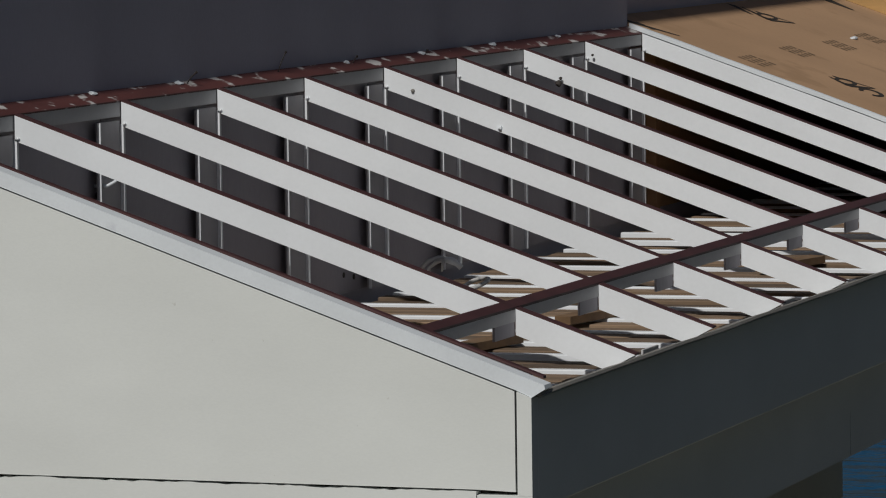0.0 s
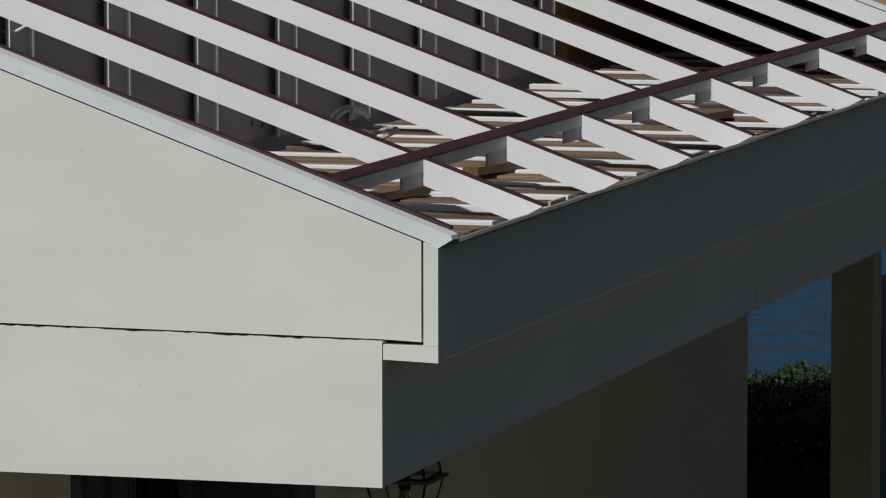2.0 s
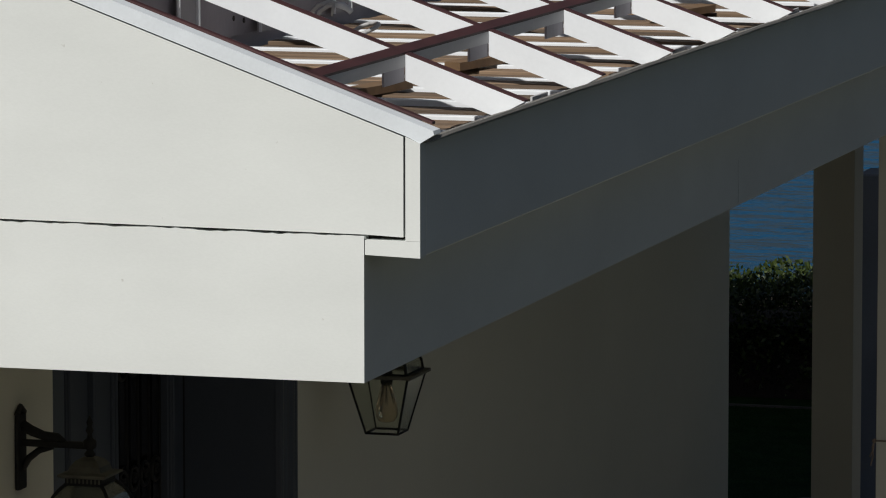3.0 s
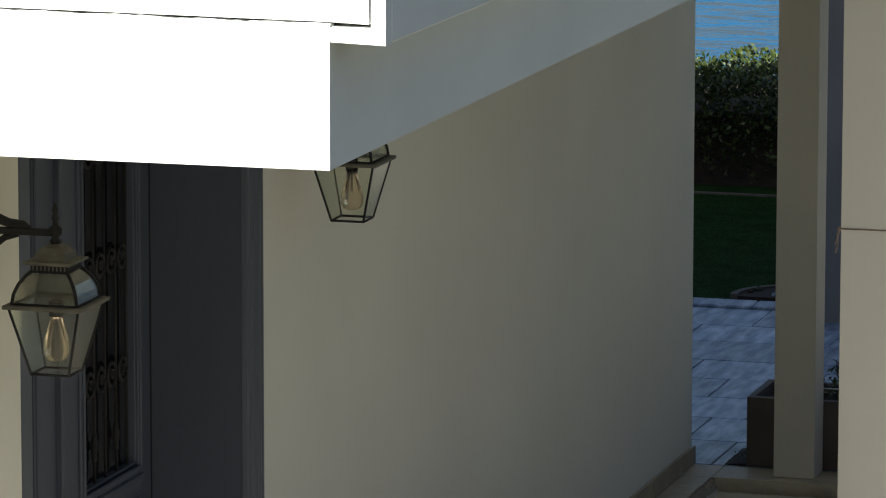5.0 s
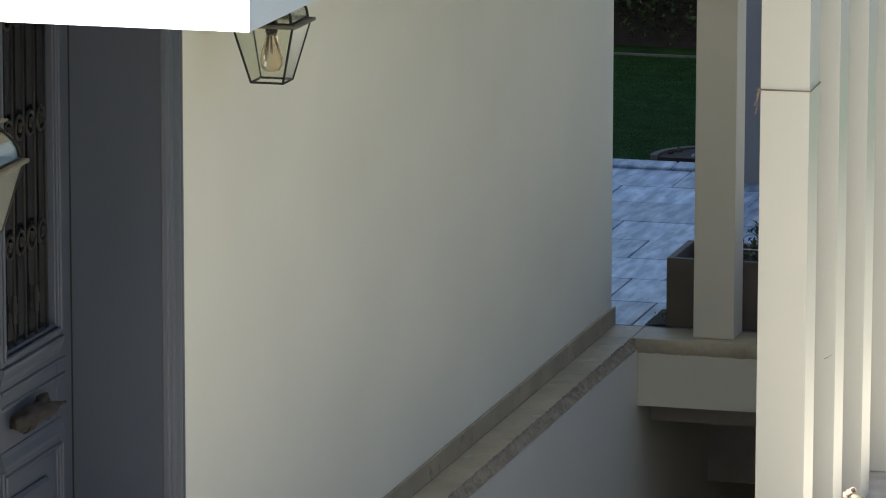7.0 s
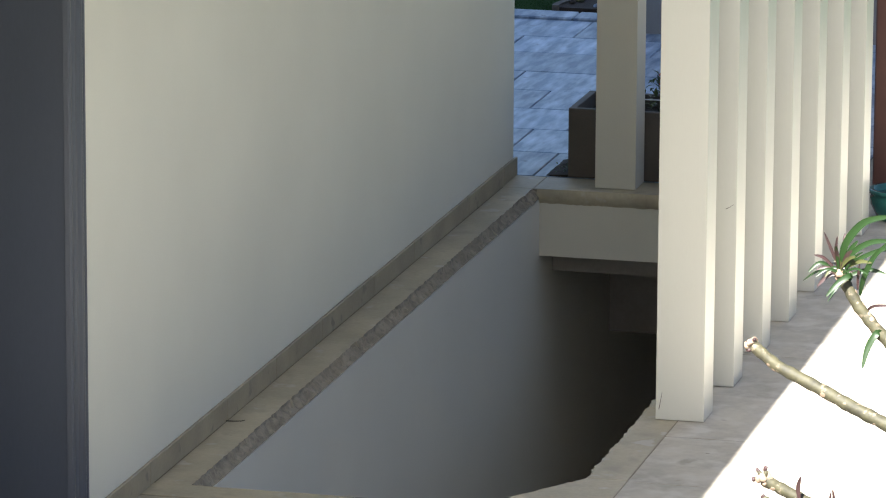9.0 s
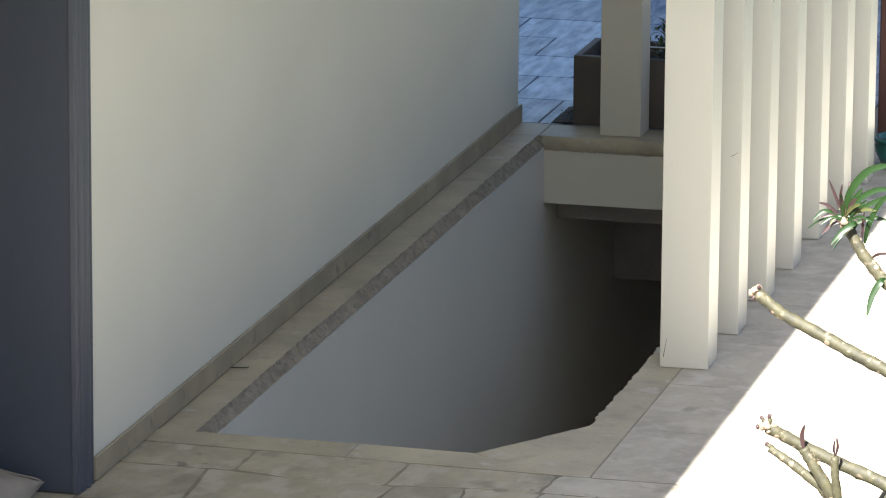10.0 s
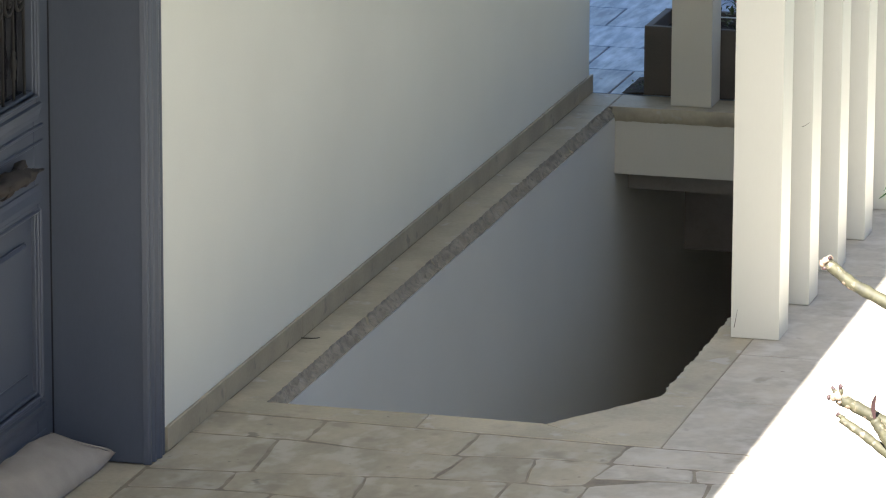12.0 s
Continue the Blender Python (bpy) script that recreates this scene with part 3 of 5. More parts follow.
right_leaf = door_leaf(14.216, 15.030, 14.407, 14.888, "door_leaf")
left_leaf = door_leaf(13.20, 14.186, 13.50, 13.98, "door_leaf")
g = B()
box(g, LX - 0.03, LX + 0.022, 14.187, 14.214, 0.012, 2.5, 0.006)
part("meeting_strip", g, "door", door_frame)
g = B()
box(g, LX - 0.04, LX - 0.003, 15.0305, 15.0515, 0.012, 2.5)
part("seal_strip", g, "iron", door_frame, "black rubber seal strip")
# sculpted pull on the right leaf
g = B()
tube(g, [(LX + 0.010, 14.455, 1.0), (LX + 0.020, 14.475, 1.0), (LX + 0.026, 14.52, 1.002), (LX + 0.032, 14.57, 1.004), (LX + 0.038, 14.63, 1.006), (LX + 0.042, 14.68, 1.002),
         (LX + 0.048, 14.72, 0.996), (LX + 0.056, 14.76, 1.0), (LX + 0.062, 14.79, 1.006)], [0.018, 0.030, 0.032, 0.031, 0.032, 0.026, 0.017, 0.013, 0.006], 14)
tube(g, [(LX + 0.034, 14.62, 1.020), (LX + 0.036, 14.65, 1.036), (LX + 0.040, 14.68, 1.046), (LX + 0.042, 14.695, 1.026)], [0.020, 0.015, 0.009, 0.005], 8)
bmesh.ops.subdivide_edges(g, edges=g.edges[:], cuts=1, use_grid_fill=True)
pull = part("door_pull", wobble(wobble(g, 0.011, 42), 0.004, 110), "bronze", right_leaf, "dark cast bronze pull")
for k in range(5):
    g = B()
    yy = 14.50 + 0.012 * k
    tube(g, [(LX + 0.026 + 0.031 * math.cos(a), yy, 0.996 + 0.032 * math.sin(a)) for a in (-1.5 + 1.9 * q / 8 for q in range(9))], 0.003, 5)
    part("rib", g, "bronze", pull)

# ---- sunken stairwell ----
SY2, SZ2 = 22.24, -0.938
pit = thing("stairwell", "white walled stairwell opening sunk in the porch floor", "stairwell", kind="structure")
g = B()
box(g, -0.20, 0.172, 15.6, 24.0, -3.0, -0.046)
part("side_wall", g, "pit", pit)
g = B()
box(g, 1.42, 1.75, 15.6, 24.0, -3.0, -0.046)
part("side_wall", g, "pit", pit)
g = B()
box(g, 0.174, 1.418, 15.5, 15.86, -3.0, -0.046)
part("near_wall", g, "pit", pit)
# same paint as the side walls in truth; darker column colour stands for shade
g = B()
box(g, 0.168, 1.418, 20.838, 21.07, -0.288, -0.046)
part("head_beam", g, "column", pit)
g = B()
box(g, 0.174, 1.418, SY2, SY2 + 0.3, SZ2, -0.1)
box(g, 0.174, 1.418, 21.072, 24.0, -0.1, -0.047)
box(g, 0.174, 1.418, 21.083, 21.45, -0.405, -0.101)
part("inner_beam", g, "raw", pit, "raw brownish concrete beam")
g = B()
box(g, 0.174, 1.418, 23.7, 23.9, -3.0, -0.29)
part("far_wall", g, "pit", pit)
g = B()
box(g, 0.174, 1.418, 15.5, 23.9, -3.05, -3.0)
part("lower_floor", g, "stone", pit)

# ---- things on and round the porch ----
def screen_post(x, y):
    t = thing("screen_post", "ivory painted square screen post standing on paving", "post", (x, y, 0), "screen posts beside the stairwell")
    g = B()
    box(g, 0, 0.171, 0, 0.165, 0.002, 2.818, 0.003, 2)
    part("shaft", g, "post", t)
    return t


first = screen_post(1.447, 17.143)
for k in range(1, 7):
    copy_thing(first, pose(1.4475 + 0.0038 * k, 17.143 + 0.523 * k, 0))

column = thing("porch_column", "cream painted square porch column beside a planter", "column", (0.394, 20.912, 0))
g = B()
box(g, 0, 0.175, 0, 0.175, 0.002, 3.058, 0.004, 2)
part("shaft", g, "column", column)

planter = thing("planter", "dark brown rectangular planter with red flowers", "planter", (0.234, 21.10, 0))
g = B()
W, D, Hh, T = 1.1, 0.42, 0.302, 0.03
box(g, 0, W, 0, T, 0.002, Hh, 0.006, 2)
box(g, 0, W, D - T, D, 0.002, Hh, 0.006, 2)
box(g, 0, T, T - 0.004, D - T + 0.004, 0.003, Hh - 0.001, 0.006, 2)
box(g, W - T, W, T - 0.004, D - T + 0.004, 0.003, Hh - 0.001, 0.006, 2)
part("body", g, "planter", planter)
g = B()
box(g, T, W - T, T, D - T, 0.02, Hh - 0.06)
part("earth", g, "soil", planter)


def leaf_quad(bm, p, d, up, length, width, bend=0.25):
    """A leaf of six corners, folded along its rib and bent."""
    d, up = Vector(d).normalized(), Vector(up)
    s = d.cross(up).normalized()
    n = s.cross(d).normalized()
    p = Vector(p)
    a = p + d * length * 0.45 + n * length * bend * 0.3
    tip = p + d * length - n * length * bend * 0.4
    v0, v1, v2, v3, v4 = (bm.verts.new(q) for q in (p, a + s * width / 2 + n * width * 0.15, a, a - s * width / 2 + n * width * 0.15, tip))
    bm.faces.new((v0, v1, v2)), bm.faces.new((v0, v2, v3)), bm.faces.new((v1, v4, v2)), bm.faces.new((v2, v4, v3))


random.seed(21)
def rnd_dir(up=0.3):
    while True:
        v = Vector((random.uniform(-1, 1), random.uniform(-1, 1), random.uniform(-1, 1)))
        if 0.05 < v.length < 1:
            v.normalize()
            v.z += up
            return v.normalized()


g = B()
for i in range(260):
    p = (random.uniform(0.30, 0.75), random.uniform(0.06, 0.34), Hh - 0.06 + random.uniform(0, 0.17))
    leaf_quad(g, p, rnd_dir(0.4), (0, 0, 1), random.uniform(0.03, 0.06), 0.02)
part("foliage", g, "hedge", planter, "dark green leaves")
g = B()
for i in range(60):
    p = (random.uniform(0.36, 0.75), random.uniform(0.06, 0.34), Hh + 0.08 + random.uniform(0, 0.07))
    leaf_quad(g, p, rnd_dir(0.8), (0, 0, 1), random.uniform(0.02, 0.035), 0.02)
tagged(part("flowers", g, "flower", planter, "small red flowers"), kind="stuff")
# wire stay along the planter
g = B()
tube(g, [(0.3, -0.005, Hh + 0.055), (1.0, -0.005, Hh + 0.055)], 0.003, 6)
part("stay", g, "trim_white", planter)
weed = thing("weeds", "low weeds growing beside the planter foot", "weeds", (0.17, 21.16, 0))
g = B()
for i in range(34):
    leaf_quad(g, (random.uniform(-0.02, 0.05), random.uniform(-0.03, 0.28), random.uniform(0.008, 0.022)), rnd_dir(0.6), (0, 0, 1), random.uniform(0.010, 0.022), 0.008)
part("leaves", g, "hedge", weed)
g = B()
prism(g, [(-0.035, 0.001), (0.062, 0.001), (0.062, 0.010), (0.03, 0.009), (-0.01, 0.006)], "y", -0.05, 0.30)
bmesh.ops.subdivide_edges(g, edges=g.edges[:], cuts=6, use_grid_fill=True)
part("soil_bank", wobble(g, 0.004, 25), "soil", weed, "dark soil heaped at the planter foot")

# ---- lanterns on wall brackets ----
def lantern(y, base_z, label, reach=0.205):
    t = thing("wall_lantern", label, "wall lantern", (reach, y, base_z), "lanterns flanking the door")
    b, w = 0.053, 0.098       # half widths of foot and shoulder
    zt = 0.186
    g = B()
    corners = ((-1, -1), (1, -1), (1, 1), (-1, 1))
    g.free()
    for sx, sy in corners:
        part("cage_bar", tube(B(), [(sx * b, sy * b, 0.004), (sx * w, sy * w, zt)], 0.0042, 6), "iron", t)
    for i in range(4):
        (ax, ay), (cx, cy) = corners[i], corners[(i + 1) % 4]
        part("foot_bar", tube(B(), [(ax * b, ay * b, 0.004), (cx * b, cy * b, 0.004)], 0.0042, 6), "iron", t)
    for i in range(4):
        (ax, ay), (cx, cy) = corners[i], corners[(i + 1) % 4]
        g = B()
        q = [Vector((ax * b, ay * b, 0.006)), Vector((cx * b, cy * b, 0.006)), Vector((cx * w, cy * w, zt)), Vector((ax * w, ay * w, zt))]
        n = Vector((ax + cx, ay + cy, 0)).normalized() * 0.0015
        lo, hi = [g.verts.new(p - n) for p in q], [g.verts.new(p + n) for p in q]
        g.faces.new(lo), g.faces.new(hi)
        for k in range(4):
            g.faces.new((lo[k], lo[(k + 1) % 4], hi[(k + 1) % 4], hi[k]))
        bmesh.ops.recalc_face_normals(g, faces=g.faces[:])
        pane = part("pane", g, "glass", t)
        pane.visible_shadow = False
    g = B()   # projecting rim: an open square plate
    o, i_ = 0.113, 0.090
    for sx0, sx1, sy0, sy1 in ((-o, o, -o, -i_), (-o, o, i_, o), (-o, -i_, -i_, i_), (i_, o, -i_, i_)):
        box(g, sx0, sx1, sy0, sy1, zt, zt + 0.011, 0.002)
    part("rim", g, "zinc", t, "square projecting metal rim")
    # domed upper glazing
    prof = [(0.092, zt + 0.012), (0.088, zt + 0.040), (0.077, zt + 0.066), (0.062, zt + 0.086), (0.050, zt + 0.097)]
    for i in range(4):
        (ax, ay), (cx, cy) = corners[i], corners[(i + 1) % 4]
        g = B()
        n = Vector((ax + cx, ay + cy, 0)).normalized() * 0.003
        rows = [[g.verts.new((ax * h, ay * h, z)), g.verts.new((cx * h, cy * h, z))] for h, z in prof]
        back = [[g.verts.new(v.co - n) for v in r] for r in rows]
        for r0, r1, b0, b1 in zip(rows, rows[1:], back, back[1:]):
            g.faces.new((r0[0], r0[1], r1[1], r1[0])), g.faces.new((b0[1], b0[0], b1[0], b1[1]))
            g.faces.new((r0[0], r1[0], b1[0], b0[0])), g.faces.new((r1[1], r0[1], b0[1], b1[1]))
        g.faces.new((rows[0][1], rows[0][0], back[0][0], back[0][1])), g.faces.new((rows[-1][0], rows[-1][1], back[-1][1], back[-1][0]))
        pane = part("dome_pane", g, "dome_glass", t)
        pane.visible_shadow = False
    for sx, sy in corners:
        part("dome_rib", tube(B(), [(sx * h, sy * h, z) for h, z in prof], 0.0052, 6), "iron", t)
    for h, z in (prof[0], prof[-1]):
        for i in range(4):
            (ax, ay), (cx, cy) = corners[i], corners[(i + 1) % 4]
            part("dome_bar", tube(B(), [(ax * h, ay * h, z), (cx * h, cy * h, z)], 0.005, 6), "iron", t)
    g = B()
    zc = zt + 0.098
    square_rings(g, [(0.052, zc), (0.052, zc + 0.016)])
    collar = part("collar", g, "iron", t, "slotted black collar")
    for i in range(9):
        for s in (-1, 1):
            g = B()
            box(g, -0.045 + i * 0.0112 - 0.002, -0.045 + i * 0.0112 + 0.002, s * 0.0525 - 0.001, s * 0.0525 + 0.001, zc + 0.002, zc + 0.014)
            part("slot_bar", g, "zinc", collar)
    g = B()
    square_rings(g, [(0.060, zc + 0.016), (0.068, zc + 0.020), (0.068, zc + 0.026), (0.046, zc + 0.030), (0.042, zc + 0.045), (0.030, zc + 0.060), (0.014, zc + 0.068)])
    part("cap", g, "zinc", t, "weathered stepped cap")
    g = B()
    lathe(g, [(0.010, zc + 0.066), (0.016, zc + 0.075), (0.008, zc + 0.085), (0.018, zc + 0.094), (0.018, zc + 0.110), (0.008, zc + 0.118), (0.006, zc + 0.128),
              (0.011, zc + 0.138), (0.006, zc + 0.150), (0.009, zc + 0.160), (0.002, zc + 0.178)], sides=12)
    part("finial", g, "iron", t, "turned black finial")
    g = B()
    za = zc + 0.100
    box(g, -reach + 0.012, 0.0, -0.009, 0.009, za - 0.012, za + 0.006, 0.003)
    tube(g, [(-reach + 0.012, 0, za + 0.045), (-reach + 0.04, 0, za + 0.03), (-reach + 0.075, 0, za + 0.018), (-reach + 0.115, 0, za + 0.016), (-reach + 0.135, 0, za + 0.004)], [0.016, 0.015, 0.013, 0.011, 0.006], 8)
    tube(g, [(-reach + 0.012, 0, za - 0.075), (-reach + 0.03, 0, za - 0.045), (-reach + 0.06, 0, za - 0.022), (-reach + 0.10, 0, za - 0.012)], [0.010, 0.010, 0.009, 0.006], 8)
    part("arm", g, "iron", t, "black iron bracket arm with scrolls")
    g = B()
    box(g, -reach + 0.001, -reach + 0.014, -0.03, 0.03, za - 0.13, za + 0.075, 0.006, 2)
    tube(g, [(-reach + 0.008, -0.028, za + 0.075), (-reach + 0.008, 0, za + 0.095), (-reach + 0.008, 0.028, za + 0.075)], 0.008, 6)
    part("back_plate", g, "iron", t)
    g = B()
    lathe(g, [(0.012, 0.034), (0.026, 0.039), (0.035, 0.054), (0.036, 0.074), (0.030, 0.104), (0.021, 0.134), (0.016, 0.156)], sides=18)
    bulb = part("bulb", g, "amber", t, "clear amber filament bulb, unlit")
    bulb.visible_shadow = False
    g = B()
    lathe(g, [(0.018, 0.156), (0.020, 0.160), (0.020, 0.196), (0.010, 0.20)], sides=14)
    part("lamp_holder", g, "iron", bulb)
    g = B()
    for k in range(4):
        a = math.pi / 2 * k + 0.4
        tube(g, [(0.005 * math.cos(a), 0.005 * math.sin(a), 0.15), (0.016 * math.cos(a), 0.016 * math.sin(a), 0.09), (0.009 * math.cos(a), 0.009 * math.sin(a), 0.145)], 0.0008, 4)
    part("filament", g, "bronze", bulb)
    return t


lantern(12.82, 1.909, "black iron wall lantern, curved glass top, filament bulb")
lantern(15.51, 1.914, "black iron wall lantern, partly hidden under the beam")

# ---- sack lying at the door ----
sack = thing("sandbag", "limp off-white woven sack lying against the door", "sack", (-0.215, 14.55, 0.0))
g = B()
NU, NV = 22, 60


def sack_point(u, v, top):
    """A half-filled pillow with pinched corners, one long side propped against the door."""
    full = (max(0.0, 1 - abs(u) ** 2.6) * max(0.0, 1 - abs(v) ** 5)) ** 0.5
    fold = noise.noise((u * 1.5 + 3, v * 6, 1)) * 0.13 + noise.noise((u * 3, v * 11, 2)) * 0.05
    lift = 0.034 * (1 - u) * (1 - abs(v) ** 12 * 0.4) + 0.030 * max(0.0, v) ** 14
    x = 0.098 * u * (1 + 0.16 * abs(v) ** 14) - 0.008 * math.sin(v * 4)
    y = -0.155 + 0.625 * v * (1 - 0.07 * (1 - u * u))
    z = 0.014 + lift + (0.074 * full * (1 + fold) if top else -0.05 * full)
    return (x, y, max(0.002, z))


sheets = [[[g.verts.new(sack_point(2 * i / NU - 1, 2 * j / NV - 1, top)) for i in range(NU + 1)] for j in range(NV + 1)] for top in (True, False)]
for grid in sheets:
    for j in range(NV):
        for i in range(NU):
            g.faces.new((grid[j][i], grid[j][i + 1], grid[j + 1][i + 1], grid[j + 1][i])).smooth = True
bmesh.ops.remove_doubles(g, verts=g.verts[:], dist=0.0003)
bmesh.ops.recalc_face_normals(g, faces=g.faces[:])
part("cloth", g, "sack", sack)
g = B()
tube(g, [Vector(sack_point(-1 + 0.1 * i, 0.985, True)) + Vector((0, 0.004, 0.001)) for i in range(21)], 0.0035, 6)
part("sewn_hem", g, "sack", sack)

# ---- string tied round the first post ----
tie = thing("tied_string", "old brown string tied round a screen post", "string")
g = B()
z = 1.692
o = 0.0035
loop = [(1.447 - o, 17.143 - o), (1.618 + o, 17.143 - o), (1.618 + o, 17.308 + o), (1.447 - o, 17.308 + o), (1.447 - o, 17.143 - o)]
tube(g, [(x, y, z + 0.012 * k / 4 * (k == 2)) for k, (x, y) in enumerate(loop)], 0.0028, 6)
part("loop", g, "string", tie)
g = B()
tube(g, [(1.444, 17.137, z), (1.436, 17.133, z - 0.02), (1.440, 17.132, z - 0.05), (1.431, 17.132, z - 0.085)], 0.0025, 6)
tube(g, [(1.444, 17.137, z), (1.440, 17.13, z - 0.03), (1.428, 17.131, z - 0.055)], 0.0025, 6)
part("loose_ends", g, "string", tie)
g = B()
bmesh.ops.create_icosphere(g, subdivisions=2, radius=0.008, matrix=Matrix.Translation((1.443, 17.137, z)))
part("knot", g, "string", tie)

twig = thing("dry_twig", "small dry twig lying on the stone ledge", "twig", (0.02, 16.71, 0.004))
g = B()
tube(g, [(-0.004, 0.0, 0.002), (0.025, 0.004, 0.002), (0.052, 0.010, 0.003)], [0.0024, 0.002, 0.0016], 6)
tube(g, [(0.045, 0.008, 0.002), (0.056, 0.024, 0.002)], 0.0015, 5)
part("stem", g, "bark", twig)
for nm, x0, z0, x1, z1, yy in (("scuff_mark", 1.583, 0.651, 1.612, 0.669, 17.666), ("scuff_mark", 1.459, 0.038, 1.470, 0.103, 17.143)):
    scuff = thing("scuff_mark", "thin dark scuff on a screen post", "scuff", (0, 0, 0), "scuffs on the posts")
    g = B()
    tube(g, [(x0, yy - 0.0004, z0), ((x0 + x1) / 2, yy - 0.0006, (z0 + z1) / 2 - 0.002), (x1, yy - 0.0004, z1)], [0.0012, 0.0009, 0.0005], 5)
    part("mark", g, "print", scuff)

# ---- fixings and cable on the roof ----
def nail(x, y, z, dx, dy, length, nm="nail"):
    t = thing("roof_nail", "bent steel nail sticking up from the wall plate", "nail", (x, y, z), "nails on the wall plate")
    g = B()
    tube(g, [(0, 0, -0.004), (dx * 0.5, dy * 0.5, length * 0.55), (dx, dy, length)], 0.0017, 6)
    part("shank", g, "bronze", t)
    g = B()
    bmesh.ops.create_icosphere(g, subdivisions=1, radius=0.0042, matrix=Matrix.Translation((dx, dy, length)))
    part("head", g, "bronze", t)


for y, dx, dy, ln in ((12.70, 0.02, 0.03, 0.03), (13.42, 0.012, 0.04, 0.055), (14.06, 0.01, 0.02, 0.02), (14.75, 0.0, 0.02, 0.012)):
    nail(0.228, y, roof_z(0.228), dx, dy, ln)
for k, y in enumerate((11.25, 12.05, 12.66, 14.02, 14.72, 15.44, 16.16)):
    blob = thing("paint_lump", "dried lump of white filler on the wall plate", "filler", (0.224, y, roof_z(0.224) + 0.002), "filler lumps on the wall plate")
    g = B()
    bmesh.ops.create_icosphere(g, subdivisions=2, radius=0.012)
    for v in g.verts:
        v.co = Vector((v.co.x, v.co.y * (1.4 + 0.4 * (k % 3)), v.co.z * 0.6)) + noise.noise_vector(v.co * 90 + Vector((k, 0, 0))) * 0.004
    part("lump", g, "trim_white", blob)

for x, y, z, r, m in ((0.388, 15.612, 3.822, 0.010, "bronze"), (0.395, 15.612, 3.838, 0.006, "bronze"), (0.358, 14.222, 3.862, 0.006, "flash"), (0.62, 14.222, 3.755, 0.007, "trim_white"), (0.30, 16.31, 3.885, 0.005, "bronze")):
    clip_ = thing("screw_head", "small metal fixing on a rafter side", "fixing", (x, y, z), "fixings on the rafters")
    g = B()
    bmesh.ops.create_icosphere(g, subdivisions=2, radius=r)
    part("head", wobble(g, r * 0.4, 120), m, clip_)
hook = thing("wall_hook", "small bent white hook fixed to the attic lining", "hook", (0.243, 12.003, 3.724))
part("pin", tube(B(), [(0.0, 0.0, 0.0), (0.034, 0.004, 0.001), (0.046, 0.022, 0.010), (0.050, 0.04, 0.018)], 0.0042, 8), "trim_white", hook)
CX, CY = 0.52, 13.97
cable = thing("loose_cable", "coiled grey cable with a white taped end", "cable")
g = B()
tube(g, [(CX - 0.075, CY + 0.03, 3.29), (CX - 0.058, CY, 3.372), (CX - 0.042, CY, 3.389), (CX - 0.017, CY + 0.02, 3.398), (CX + 0.0, CY + 0.05, 3.392)], 0.0062, 10)
tube(g, [(CX - 0.05, CY - 0.01, 3.29), (CX - 0.038, CY, 3.370), (CX - 0.017, CY, 3.386), (CX + 0.005, CY, 3.392), (CX + 0.032, CY, 3.389)], 0.0062, 10)
tube(g, [(CX + 0.006, CY - 0.004, 3.392), (CX + 0.004, CY - 0.008, 3.376), (CX + 0.001, CY - 0.006, 3.360)], [0.005, 0.0045, 0.003], 8)
part("cable", g, "cable", cable)
g = B()
tube(g, [(CX + 0.012, CY, 3.393), (CX + 0.030, CY, 3.391), (CX + 0.044, CY, 3.383), (CX + 0.058, CY, 3.372)], [0.0085, 0.0105, 0.009, 0.0078], 10)
part("taped_end", wobble(g, 0.0035, 70), "trim_white", cable)
g = B()
tube(g, [(CX + 0.072 + 0.052 * math.cos(a) + 0.012 * math.sin(3 * a), CY - 0.03 + 0.12 * math.sin(a), 3.325 + 0.012 * math.sin(2 * a)) for a in (7.5 * k / 40 for k in range(41))], 0.0062, 10)
part("coil", g, "cable", cable)

# big worn letters become plain strokes; small stamps become faint bars
def stroke(p, q, w0, w1):
    """A tapering bar between two points of the board."""
    d = Vector((q[0] - p[0], q[1] - p[1])).normalized()
    a, b = Vector((-d.y, d.x)) * w0 / 2, Vector((-d.y, d.x)) * w1 / 2
    p, q = Vector(p), Vector(q)
    return [tuple(p - a), tuple(q - b), tuple(q + b), tuple(p + a)]


for x0, y0 in ((0.30, 18.66), (0.845, 17.60)):
    printed(x0, y0, arc_strokes(0.022, 0.036, 0, 360, 16, 1.0, 2.2), "print")
    printed(x0, y0, [stroke((-0.05, 0.02), (0.075, 0.10), 0.022, 0.006), stroke((-0.05, -0.03), (0.03, -0.09), 0.014, 0.022), stroke((0.03, -0.09), (0.08, 0.10), 0.022, 0.010)], "print")
printed(0.17, 18.60, [stroke((0.0, 0.02), (0.10, -0.05), 0.05, 0.016), stroke((0.03, 0.06), (0.10, 0.02), 0.015, 0.03)], "print")
printed(0.945, 17.56, arc_strokes(0.026, 0.042, -60, 230, 12, 1.0, 2.0), "print")
printed(1.04, 17.57, arc_strokes(0.026, 0.042, 0, 300, 12, 1.0, 2.0), "print")
printed(0.20, 17.08, [stroke((0.0, 0.0), (0.16, 0.11), 0.045, 0.012), stroke((0.02, 0.06), (0.09, 0.03), 0.02, 0.02)], "print")
printed(0.22, 19.92, [stroke((0.0, 0.0), (0.12, -0.03), 0.10, 0.02)], "print")
